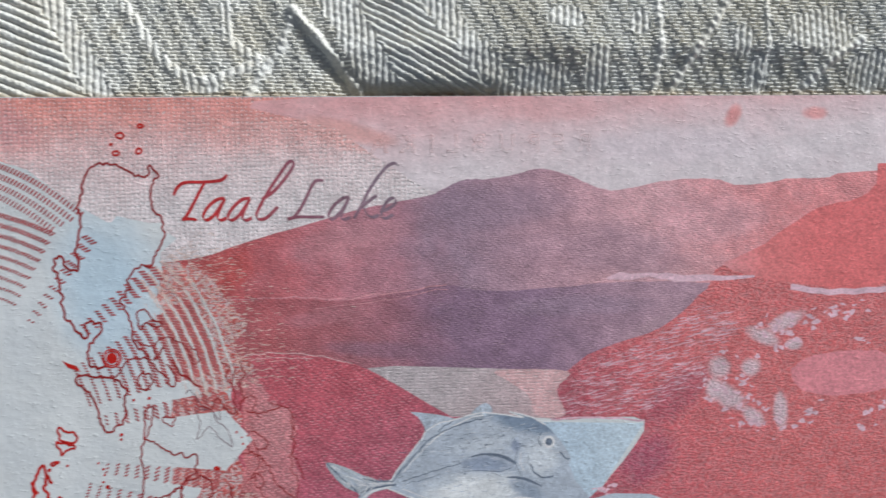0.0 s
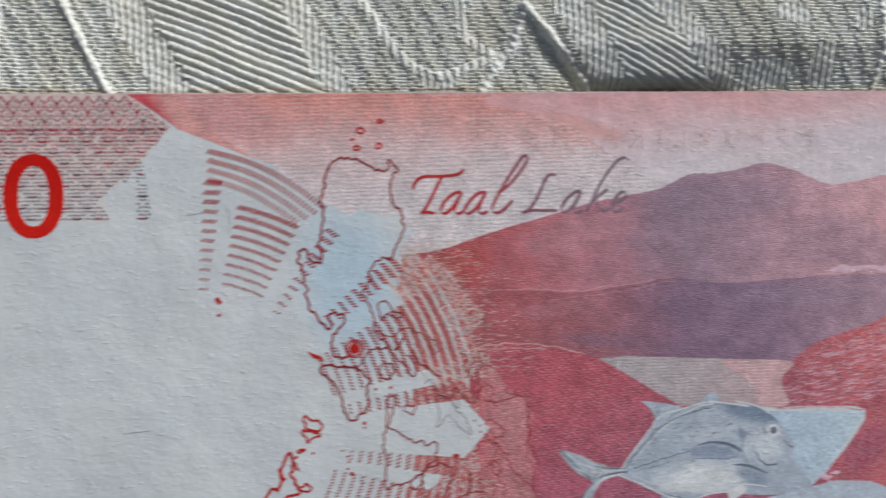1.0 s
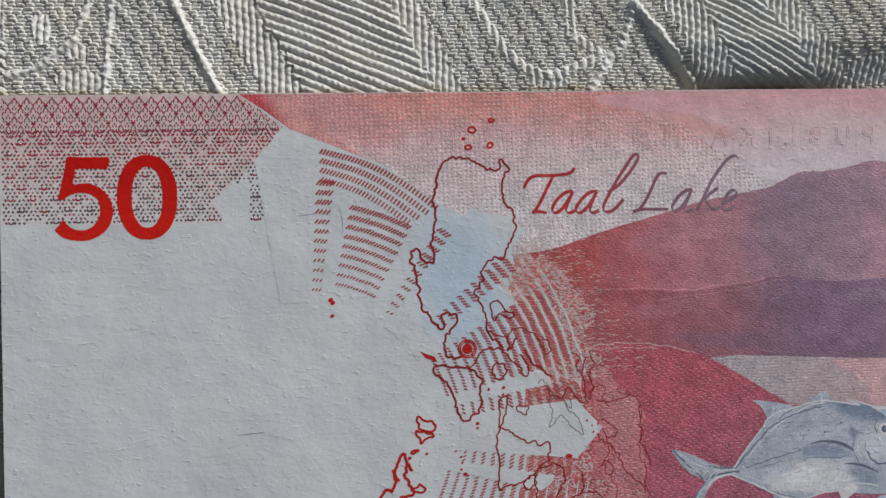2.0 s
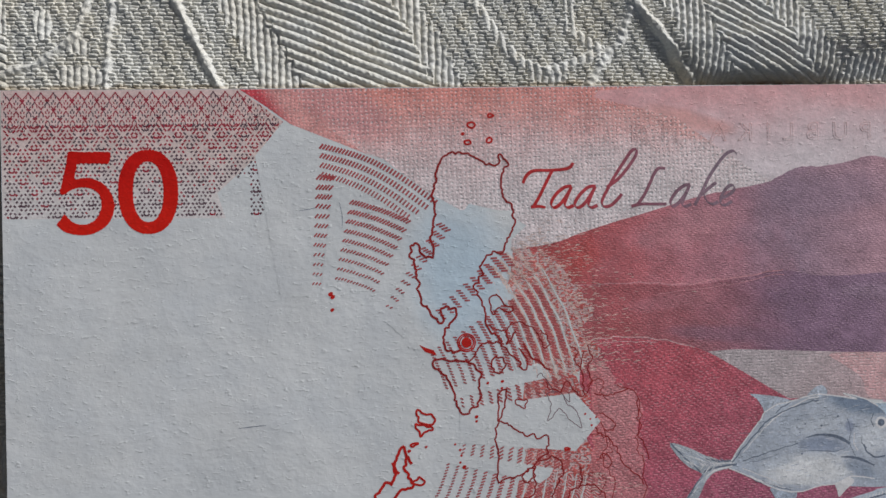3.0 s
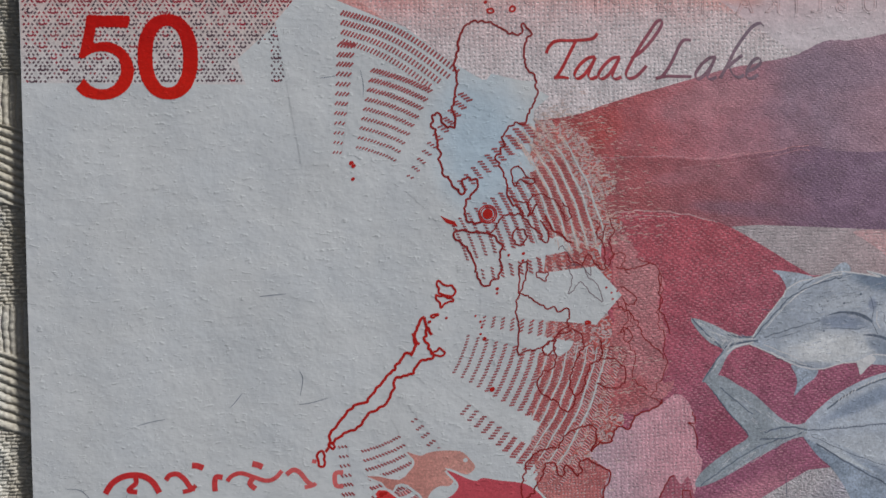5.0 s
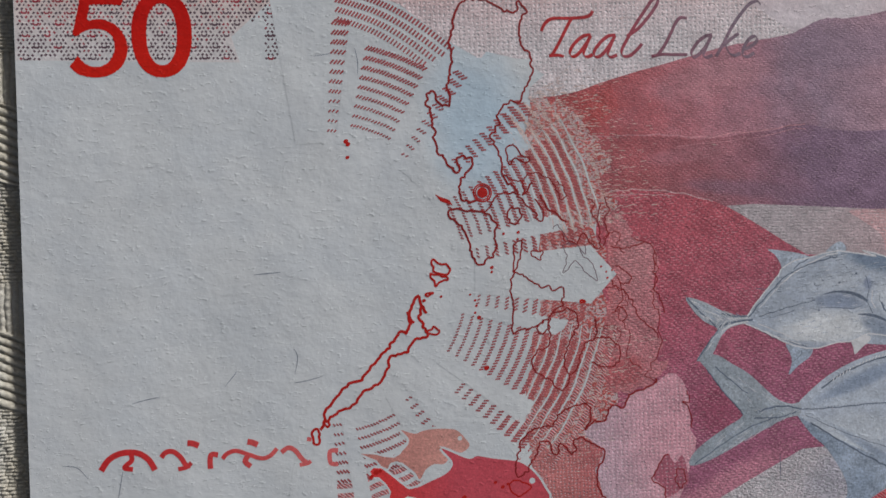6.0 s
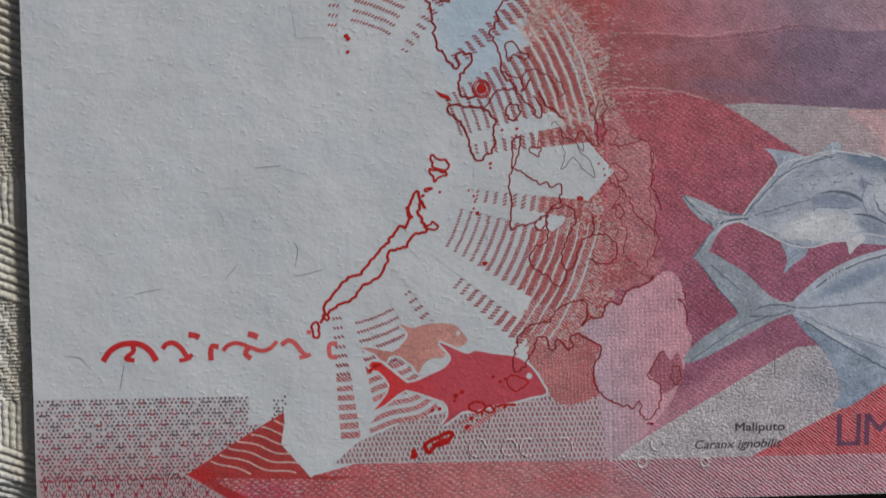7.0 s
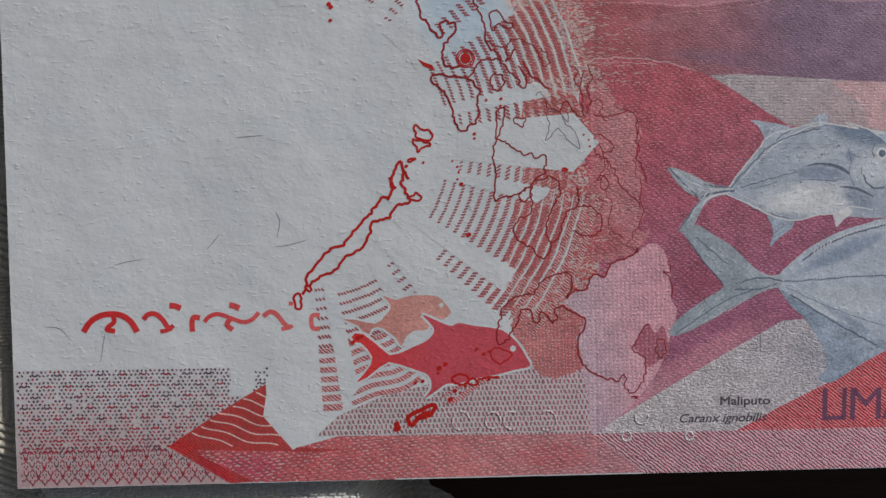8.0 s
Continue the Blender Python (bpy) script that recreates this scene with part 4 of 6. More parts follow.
def ticks():
    rnd = random.Random(3)
    bm = bmesh.new()
    for i, (a, b, r0) in enumerate(RAYS):
        for flip in (False, True):
            r = r0
            far = (25.2, 23.2, 24.6, 26.0, 26.4, 26.0)[i] if not flip else (20.0, 20.4, 25.6, 26.0, 26.6, 26.0)[i]
            while r < far:
                grow = min(1.0, max(0.0, (r - 15) / 11.0))
                thick = 0.25 + 0.31 * grow
                pitch, wide = 0.29, 0.135 + 0.055 * grow
                n = max(2, int(radians(b - a) * r / pitch))
                for j in range(n):
                    t = a + (b - a) * (j + 0.5) / n
                    lean = 0.55 * thick / r * 57.3 * (1 if not flip else -1) * 0.7
                    s = 0.03 * rnd.uniform(-1, 1)
                    p, q = polar(t - lean if not flip else 180 - t - lean, r - thick / 2 + s), polar(t + lean if not flip else 180 - t + lean, r + thick / 2 + s)
                    ribbon(bm, [p, q], wide, layer(12))
                r += 0.93
    # straight rows of ticks under the sky's lower border
    for k in range(4):
        a, b = Vector((29.82, 60.39)) + Vector((0.0, -0.90 * k)), Vector((41.01, 54.57)) + Vector((-0.9 * k, -0.45 * k))
        n = int((b - a).length / 0.34)
        for j in range(n):
            p = a.lerp(b, j / n) + Vector((0, (1.0 - 0.12 * k) * math.sin(math.pi * j / n)))
            ribbon(bm, [p + Vector((-0.18, -0.22)), p + Vector((0.18, 0.22))], 0.20 - 0.015 * k, layer(12.2))
    tagged(part("tick_ring_pattern", bm, M_TICK, note, "broken rings of small red ticks"), kind="stuff")


ticks()


def arcs():
    """Solid wavy bands where the rings close up towards the red ground."""
    for a, b in ((100.0, 131.0), (133.0, 152.0)):
        for k in range(8):
            r = 22.6 + 0.93 * k
            if a > 132 and k < 3:
                continue
            bm = bmesh.new()
            pts = [polar(a + (b - a) * j / 40, r + 0.06 * math.sin(j * 0.4 + k)) for j in range(41)]
            ribbon(bm, pts, [(0.26 + 0.035 * k) * min(1, 0.3 + 0.12 * min(j, 40 - j)) for j in range(41)], layer(9.4 + 0.1 * (k % 2)))
            part("ring_band", bm, M_BANDS, note, "wavy red band closing towards the field")
    for a, b in ((57.0, 79.0), (101.0, 128.0)):
        for k in range(8):
            bm = bmesh.new()
            r = 21.2 + 0.93 * k
            ribbon(bm, [polar(a + (b - a) * j / 40, r + 0.06 * math.sin(j * 0.4 + k)) for j in range(41)], 0.19, layer(12.3 + 0.1 * (k % 2)), taper=True)
            part("white_arc", bm, M_PAPER, note, "thin unprinted arc")
    # light wave lines through the dark triangle and beside the fish
    slope = [(14.6, 3.9), (18.86, 6.8), (23.9, 9.7), (24.1, 6.4), (26.2, 3.7), (16.4, 3.5)]
    items = []
    for k in range(8):
        run = [polar(180 + 27.0 - 24.0 * j / 40, 23.6 + 0.93 * k + 0.16 * math.sin(j * 0.42 + 0.5 * k) + 0.022 * j - 0.4) for j in range(41)]
        run = [p for p in run if inside(p, slope)]
        if len(run) > 3:
            items.append((run, 0.13, False))
    strokes("wave_line", items, M_FLECK, note, 10.6, "light wave lines")
    for k in range(7):
        bm = bmesh.new()
        r = 20.0 + 0.93 * k
        ribbon(bm, [polar(180 - 6.0 - 20 * j / 20, r + 0.18 * math.sin(j * 0.5)) for j in range(4, 21)], 0.5, layer(9 + 0.1 * (k % 2)))
        part("ring_band", bm, M_BANDS, note)
    for k in range(7):
        bm = bmesh.new()
        ribbon(bm, [polar(180 - 7.8 + 4.2 * j / 6, 20.3 + 0.93 * k - 0.10 * j / 6) for j in range(7)], 0.46 + 0.03 * k, layer(11.8))
        part("ring_band", bm, M_BANDS, note)


arcs()


def cream_flecks():
    """Unprinted flecks that thin out into the red ground beyond the rings."""
    rnd = random.Random(17)
    bm = bmesh.new()
    for _ in range(5200):
        t = rnd.uniform(50, 128)
        if 80 < t < 100:
            continue
        r = 23.4 + abs(rnd.gauss(0, 4.0))
        if r < 29:
            r = 23.05 + 0.93 * round((r - 23.05) / 0.93) + rnd.gauss(0, 0.11)
        if t > 100 and (r < 27.5 or rnd.random() < 0.5):
            continue
        l, w = rnd.uniform(0.2, 0.7), rnd.uniform(0.04, 0.085)
        x, y = polar(t, r)
        lean = radians(-t) * max(0.0, 1 - (r - 24) / 4.5) + rnd.uniform(-0.15, 0.25)
        ribbon(bm, [(x - l / 2 * math.cos(lean), y - l / 2 * math.sin(lean)), (x, y + 0.03), (x + l / 2 * math.cos(lean), y + l / 2 * math.sin(lean))], w, layer(11.2), taper=True)
    tagged(part("fleck_pattern", bm, M_FLECK, note, "cream unprinted flecks"), kind="stuff")


cream_flecks()

# -- lattice corners --
area("lattice_ground", [(0.05, 66.03), (22.14, 65.94), (26.57, 62.55), (24.48, 59.75), (23.13, 58.96), (19.88, 56.03), (20.63, 53.64), (-0.18, 53.89)], ink("lattice_ground_wash", [(0.800, 0.599, 0.558), (0.800, 0.663, 0.617), (0.800, 0.745, 0.726)], (0, -1), (-66, -53), None, mottle=0.08, grain=0.12), note, 1, "pink lattice ground")
area("lattice_ground", [(0.02, 11.5), (20.58, 11.37), (20.25, 8.71), (22.42, 8.67), (18.86, 6.8), (14.36, 3.72), (20.34, -0.11), (0.02, 0.02)], ink("lower_lattice_wash", [(0.70, 0.665, 0.665), (0.60, 0.515, 0.51), (0.56, 0.40, 0.395)], (0, -1), (-12, 0), None, mottle=0.08, grain=0.12), note, 1, "pinkish grey lattice ground")


def lattice(poly, edge, inner, holes):
    """Diamond net at the outer edge that loosens inwards into dashes, cups and dots."""
    red, grey = bmesh.new(), bmesh.new()
    rnd = random.Random(8)
    sgn = 1 if edge > inner else -1
    depth = abs(edge - inner)
    W, H = 2.05, 2.12

    def mark(pts, w, k, shade):
        if all(inside(p, poly) and 0.1 < p[0] and 0.1 < p[1] < 65.9 for p in pts) and not any(inside(pts[0], h) for h in holes):
            ribbon(red if rnd.random() < shade else grey, pts, w * rnd.uniform(0.85, 1.15), layer(k))

    for j in range(int(depth / 0.353) + 1):
        down = 0.18 + 0.353 * j
        f = down / depth
        if down < 3.1:
            continue
        near = max(0.0, 1 - f / 0.5)
        y = edge - sgn * down
        for i in range(-1, 64):
            x = 0.35 + i * W / 5 + (W / 10 if j % 2 else 0)
            shade = 1.0 - 0.95 * f - 0.012 * max(0.0, x - 8)
            u, v = (x / W) % 1 - 0.5, (y / H) % 1 - 0.5
            px, py = x + rnd.uniform(-0.03, 0.03), y + rnd.uniform(-0.03, 0.03)
            if rnd.random() < 0.05:
                continue
            if abs(u) < 0.07 or abs(u) > 0.44:
                if j % 3 == 0:
                    c = 0.27
                    mark([(px - c, py + 0.14), (px - c * 0.5, py - 0.04), (px + c * 0.5, py - 0.04), (px + c, py + 0.14)], 0.18, 2, shade + 0.3)
                elif j % 3 == 1:
                    mark([(px, py - 0.08 - 0.08 * near), (px, py + 0.08 + 0.08 * near)], 0.15, 2.2, shade + 0.2)
                continue
            l = 0.085 + 0.10 * near
            s = -1 if u * v > 0 else 1
            mark([(px - l, py - s * l), (px + l, py + s * l)], 0.175 - 0.015 * near, 2.4, shade + 0.25 * near)
    # narrow ogees close to the edge, thinning into single strokes
    w, h = 1.14, 1.72
    for j in range(4):
        for i in range(-1, 26):
            x, y = 0.3 + i * w + (w / 2 if j % 2 else 0), edge - sgn * (0.05 + j * h / 2)
            full = max(0.0, 1 - 0.19 * j)
            for d in (-1, 1):
                for t0, t1 in ((0.02, 0.50), (0.52, 0.98)):
                    m = (t0 + t1) / 2
                    t0, t1 = m - (m - t0) * (0.4 + 0.6 * full), m + (t1 - m) * (0.4 + 0.6 * full)
                    mark([(x + d * w / 2 * (t - 0.10 * math.sin(2 * math.pi * t)), y - sgn * h / 2 * t) for t in (t0, (t0 + t1) / 2, t1)], 0.115, 2.7, 0.9 - 0.08 * j)
            mark([(x, y - sgn * (h / 2 - 0.12)), (x, y - sgn * (h / 2 + 0.10))], 0.13, 2.2, 0.45)
            # a smaller broken lens within each ogee
            for d in (-1, 1):
                for t in (0.30, 0.62):
                    mark([(x + d * (0.20 - 0.10 * abs(t - 0.46)), y - sgn * h * (t - 0.07)), (x + d * (0.20 - 0.10 * abs(t - 0.5)) * (0.6 if t > 0.5 else 1.2), y - sgn * h * (t + 0.07))], 0.11, 2.2, 0.6 - 0.1 * j)
            if (i + j // 2) % 2 and j:
                mark([(x - 0.20, y + 0.14), (x - 0.10, y + 0.01), (x + 0.10, y + 0.01), (x + 0.20, y + 0.14)], 0.14, 2.0, 1.0)
    part("lattice_print", red, M_LATTICE, note, "red openwork lattice")
    part("lattice_dots", grey, M_LATTICE_GREY, note, "grey lattice dots")


lattice([(-0, 66.03), (22.14, 65.94), (26.46, 62.66), (25.03, 60.94), (24.47, 59.64), (24.36, 54.01), (22.97, 53.71), (22.83, 57.61), (20.94, 56.01), (20.63, 53.64), (-0.23, 53.89)], 65.85, 53.5, [[(19.35, 56.04), (20.97, 57.36), (22.99, 57.6), (22.91, 53.28), (20.63, 53.64)]])
lattice([(0.14, 11.5), (20.58, 11.37), (20.25, 8.71), (22.48, 8.67), (22.75, 11.33), (24.27, 11.41), (23.79, 9.2), (18.86, 6.8), (14.36, 3.72), (20.34, -0.11), (0.36, 0.06)], 0.15, 11.3, [])

# -- numerals --
def numerals():
    z = layer(13)

    def burr(pts):
        """Short spikes of ink along the cut edge of the plate."""
        q = spline(pts, True, 5)
        out = []
        for i, p in enumerate(q):
            d = (q[(i + 1) % len(q)] - q[i - 1]).normalized()
            out.append(p + Vector((d.y, -d.x)) * (0.045 * noise.noise(Vector((p.x * 4.3, p.y * 4.3, 1.7))) + (0.022 if i % 2 else -0.012)))
        return out

    five = [(6.17, 60.13), (7.1, 60.14), (8.66, 60.12), (9.91, 60.08), (10.01, 59.81), (9.89, 59.12), (9.68, 58.96), (8.38, 59.03), (7.03, 59.0), (6.87, 58.57), (6.69, 57.59), (7.37, 57.68), (8.1, 57.65), (8.87, 57.37), (9.54, 56.88), (10.04, 56.12), (10.29, 55.26), (10.22, 54.41), (9.89, 53.56), (9.25, 52.88), (8.41, 52.44), (7.47, 52.27), (6.54, 52.34), (5.72, 52.62), (5.16, 53.06), (4.96, 53.33), (5.33, 53.8), (5.7, 54.24), (6.0, 53.89), (6.46, 53.51), (7.03, 53.29), (7.7, 53.3), (8.33, 53.59), (8.81, 54.11), (9.08, 54.8), (9.09, 55.5), (8.85, 56.14), (8.39, 56.55), (7.77, 56.74), (7.09, 56.75), (6.36, 56.55), (5.78, 56.16), (5.47, 56.14), (5.32, 56.41), (5.6, 57.58), (5.94, 59.06)]
    bm = bmesh.new()
    fill(bm, burr(five), z)
    part("digit", bm, M_NUMERAL, note, "solid red numeral five")
    bm = bmesh.new()
    cx, cy = 13.45, 56.27
    n = 120
    rows = []
    for i in range(n):
        a = 2 * math.pi * i / n
        c, s = math.cos(a), math.sin(a)
        e = lambda v: math.copysign(abs(v) ** 0.90, v)
        j = (0.022 if i % 2 else -0.012) + 0.045 * noise.noise(Vector((c * 9, s * 11, 4.0)))
        rows.append([bm.verts.new(((cx + kx * e(c)) * MM, (cy + ky * e(s)) * MM, z * MM)) for kx, ky in ((1.42 - j, 2.87 - j), (2.78 + j, 3.99 + j))])
    for i in range(n):
        a, b = rows[i], rows[(i + 1) % n]
        bm.faces.new((a[0], a[1], b[1], b[0]))
    part("digit", bm, M_NUMERAL, note, "solid red numeral zero")


numerals()

# -- map of the islands --
LUZON_EAST = [(41.14, 58.93), (41.42, 59.31), (41.92, 59.47), (42.31, 59.74), (42.85, 59.58), (43.57, 59.57), (44.49, 59.13), (45.48, 58.58), (46.02, 58.36), (46.58, 58.3), (46.91, 58.69), (46.98, 59.34), (47.36, 59.12), (47.79, 58.46), (47.4, 57.7), (47.21, 56.66), (47.25, 55.56), (47.52, 54.74), (48.06, 54.35), (48.27, 53.53), (48.38, 52.87), (48.14, 51.88), (47.68, 51.17), (47.28, 50.35), (46.89, 49.81), (46.5, 49.98), (46, 49.71), (45.33, 49.17), (44.93, 48.46), (45.09, 47.91), (44.75, 47.2), (44.4, 46.55), (44.72, 45.72), (45.15, 44.61), (45.25, 43.79), (45.45, 42.68), (45.88, 42.01), (46.6, 41.56), (46.97, 40.89)]
LUZON_WEST = [(42.87, 40.42), (42.21, 40.21), (41.61, 40.55), (41.23, 41.11), (41.25, 42.2), (41.92, 43.02), (42.49, 43.83), (42.22, 44.38), (41.51, 44.67), (41.01, 44.51), (41.28, 43.85), (41.1, 43.08), (40.55, 43.31), (40.02, 44.14), (39.64, 44.64), (39.21, 44.98), (38.95, 46.07), (38.81, 47.17), (38.61, 48.26), (38.46, 49.09), (38.2, 49.8), (38.21, 50.45), (38.6, 50.88), (39.03, 50.55), (39.29, 50), (39.61, 49.56), (40.16, 49.5), (40.39, 50.16), (40.25, 51.41), (40.43, 52.34), (40.61, 53.43), (40.63, 54.52), (40.42, 55.34), (40.61, 56.43), (40.79, 57.52), (41.14, 58.93)]
MAP = [(LUZON_EAST, 0.18, False), (LUZON_WEST, 0.22, False)]
MAP += [(s, w, c) for s, w, c in (
    ([(40.6, 39.58), (42.41, 39.43), (43.52, 39.3), (44.17, 38.74), (44.77, 37.85), (44.58, 36.64), (44.68, 35.81), (44.28, 34.99), (43.44, 34.35), (42.88, 34.36), (42.45, 35.03), (42.09, 36.14), (41.72, 37.25), (41.29, 38.08), (40.47, 38.65), (40.21, 39.09)], 0.20, True),
    ([(43.52, 39.3), (44.19, 39.95), (44.53, 40.61), (45.2, 40.92), (46.03, 41.02), (46.75, 40.9), (47.3, 40.33), (47.85, 39.77), (48.5, 39.21), (48.77, 38.37), (49.16, 38.2), (49.34, 39.03), (48.96, 39.86), (48.52, 40.42)], 0.15, False),
    ([(46.01, 39.48), (46.57, 39.58), (47.12, 39.23), (46.99, 38.52), (46.43, 38.14), (45.88, 38.54)], 0.16, True),
    ([(45.82, 45.32), (46.38, 45.64), (46.82, 45.14), (47.47, 44.58), (48.14, 44.29), (47.74, 43.97), (46.64, 44.42), (46.24, 43.93), (45.97, 44.32)], 0.15, True),
    ([(45.45, 42.68), (46.33, 42.39), (47.16, 42.1), (47.72, 42.75), (48.28, 42.91), (49.39, 42.73), (50.22, 42.16), (50.76, 41.21), (51.03, 40.38), (51.6, 40.81), (51.33, 41.48), (50.66, 42.04)], 0.12, False),
    ([(47.16, 42.1), (47.54, 41.43), (47.31, 40.89), (47.7, 41.21), (48.27, 42.08)], 0.17, False),
    ([(48.81, 40.97), (49.36, 40.3), (49.73, 39.41), (50.45, 39.17), (51.01, 38.72), (51.5, 38.26)], 0.20, False),
    ([(46.47, 33.28), (47.58, 32.87), (48.4, 32.4), (48.95, 31.83), (49.79, 31.98), (50.35, 31.63), (51.19, 31.67), (51.17, 30.39), (50.88, 29.84), (50.03, 29.31), (49.18, 28.5), (48.34, 28.13), (47.22, 27.72), (46.38, 27.35), (46.11, 27.75), (46.3, 29.41), (46.26, 30.52), (46.06, 32.18)], 0.16, True),
    ([(46.36, 33.28), (46.49, 34.94), (46.4, 35.77), (47.07, 36.42), (47.23, 35.75), (47.05, 34.93), (46.65, 33.94)], 0.15, True),
    ([(48.22, 35.34), (48.73, 35.55), (49.17, 35.16), (48.99, 34.61), (48.44, 34.89)], 0.12, True),
    ([(49.75, 28.76), (49.56, 27.65), (48.89, 27.28), (48.61, 27.68), (48.9, 28.45)], 0.15, True),
    ([(49.92, 29.2), (50.88, 29.56), (51.72, 29.71), (52.38, 29.25), (52.71, 28.12), (52.24, 27.3), (51.66, 25.92), (51.37, 24.82), (51.24, 23.98), (51.8, 23.41), (52.48, 23.84), (52.89, 25.05), (53.35, 26.32), (54.2, 26.69), (54.5, 27.52), (54.34, 28.64)], 0.15, False),
    ([(49.92, 29.03), (49.79, 27.93), (49.88, 26.53), (49.42, 25.88), (48.58, 25.57), (48.12, 24.91), (48.39, 23.79), (49.1, 23.1), (49.83, 22.91), (50.38, 22.06), (51.04, 21.76), (51.61, 22.3), (51.8, 23.41)], 0.15, False),
    ([(50.98, 37.06), (51.53, 36.21), (52.09, 36.48), (52.48, 35.91), (53.05, 37.01), (53.77, 36.44), (54.49, 35.59), (54.9, 36.42), (54.64, 38.09), (54.94, 39.75)], 0.12, False),
    ([(54.2, 26.69), (55.05, 26.94), (56.45, 26.23), (56.83, 24.65), (55.86, 24.01), (54.45, 24.17), (53.89, 24.46)], 0.12, False))]
strokes("map_outline", MAP, M_LINE, note, 15.2, "thin dark red island outline", rough=0.30)
strokes("map_outline_grey", [(s, 0.075, c) for s, c in (([(51.25, 35.94), (51.62, 34.82), (51.21, 33.28), (51.77, 33.71), (52.34, 34.36), (52.9, 33.96), (53.45, 33.23), (54.28, 32.54), (54.56, 32.53), (54.3, 33.65), (53.75, 34.5), (53.19, 34.79), (52.92, 35.63), (52.37, 36.03)], True), ([(50.26, 37.51), (50.6, 37.89), (50.99, 37.5), (51.54, 36.77), (51.92, 35.93)], False), ([(52.92, 35.63), (53.47, 35.06), (53.37, 35.89)], False))], M_DARK, note, 15.2, "thin grey island outline", rough=0.15)
strokes("palawan_outline", [([(27.84, 19.38), (27.96, 20.14), (28.41, 20.84), (29.52, 22.07), (30.35, 22.87), (30.9, 23.01), (31.33, 23.11), (32, 23.86), (32.56, 24.56), (33.28, 25.36), (33.95, 26), (34.51, 26.7), (34.96, 27.24), (35.19, 27.78), (35.52, 27.94), (35.84, 27.6), (36.07, 28.03), (36.29, 28.46), (36.09, 29.13), (36.32, 29.95), (36.55, 30.49), (36.78, 31.04), (37.11, 31.14)], 0.27, False),
                            ([(37.11, 31.14), (37.31, 30.47), (37.42, 29.92), (37.18, 29.21), (37.55, 28.43), (37.71, 27.98), (38.09, 27.59), (37.53, 27.16), (36.82, 27.02), (36.15, 26.49), (35.92, 25.83), (35.04, 25.58), (34.38, 25.44), (34.15, 25.06), (34.03, 24.24), (33.63, 23.42), (32.8, 22.62), (32.25, 22.37), (31.7, 22.27), (31.42, 21.68), (30.86, 21.04), (30.31, 20.61), (29.49, 20.42), (29.1, 19.89), (28.39, 19.64), (27.95, 19.38)], 0.26, False),
                            ([(38.1, 27.97), (38.65, 28.18), (39.03, 27.78), (38.64, 27.41), (38.14, 27.53)], 0.20, True), ([(35.99, 29.68), (36.2, 29.13), (36.63, 28.79)], 0.26, False), ([(37.2, 30.31), (37.58, 30.08), (37.85, 29.52)], 0.27, False),
                            ([(38.54, 34.84), (39.3, 34.28), (39.85, 34.26), (40.23, 33.59), (39.72, 33.22), (38.74, 33.57), (38.48, 34.13)], 0.20, True), ([(38.35, 33.36), (39.01, 33.18), (39.83, 33.05), (39.99, 32.77), (39.27, 32.63), (38.88, 32.14), (38.56, 32.81)], 0.20, True), ([(37.88, 31.39), (38.27, 31.66), (38.43, 31.32), (38.04, 31.17)], 0.20, True),
                            ([(26.66, 17.89), (26.89, 18.44), (27.27, 18.55), (27.42, 17.99), (27.25, 17.28), (26.92, 17.23)], 0.24, True), ([(27.82, 19.09), (28.15, 19.36), (28.42, 18.97), (28.14, 18.65)], 0.22, True), ([(27.43, 18.54), (27.76, 18.98), (28.04, 19.42)], 0.28, False)], M_BRIGHT, note, 16.2, "bright red outline of a long narrow island", rough=0.22)
strokes("southern_outline", [([(46.45, 14.41), (46.73, 15.8), (47.01, 16.75), (47.57, 17.63), (48.41, 18.01), (49.53, 18.17), (50.09, 18.39), (50.65, 19.38), (51.21, 19.82), (52.33, 20.2), (53.17, 20.36), (53.73, 20.02), (53.9, 19.35), (53.46, 18.23), (53.29, 17.79), (54.02, 18.51), (55.26, 18.66), (55.54, 19.55), (56.1, 20.11), (57.12, 19.87), (57.67, 21.1), (58.8, 21.48), (60.27, 22.19), (60.49, 22.64)], 0.16, False),
                             ([(46.45, 14.41), (46.33, 13.85), (46.72, 13.39), (47.28, 13.55), (47.56, 13.94), (47.85, 14.67), (48.41, 15.5), (48.8, 16.5), (49.53, 16.77), (49.92, 16.04), (50.09, 15.36), (50.65, 15.75), (50.82, 16.47), (51.49, 16.02), (52.06, 15.34), (52.34, 16.01), (52.05, 16.68), (52.9, 17.01), (53.74, 16.55), (54.59, 16.09), (55.27, 15.4), (55.05, 14.73), (54.6, 14.29), (54.43, 13.16), (54.6, 11.92), (55.17, 10.89), (56.6, 10.01), (57.74, 9.59), (58.77, 9.41)], 0.16, False),
                             ([(58.77, 9.41), (59.05, 10.14), (59.34, 9.57), (59.17, 9.11), (59.57, 8.42), (60.15, 8.24), (60.6, 8.8), (61.16, 9.93), (61.44, 10.78), (61.15, 11.81), (60.29, 12.39), (60, 12.96), (60.56, 13.92), (61.12, 14.87), (61.58, 15.2)], 0.12, False),
                             ([(62.56, 13.6), (62.4, 12.47), (62.86, 11.61), (63.32, 12.46), (63.13, 13.48)], 0.10, True), ([(59.92, 7.73), (60.49, 7.95), (60.15, 7.56)], 0.17, False), ([(63.34, 21.49), (63.7, 20.36), (62.9, 20.26), (63.7, 19.8), (63.95, 17.54)], 0.10, False)], M_LINE, note, 15.2, "dark red southern coast outlines", rough=0.28)
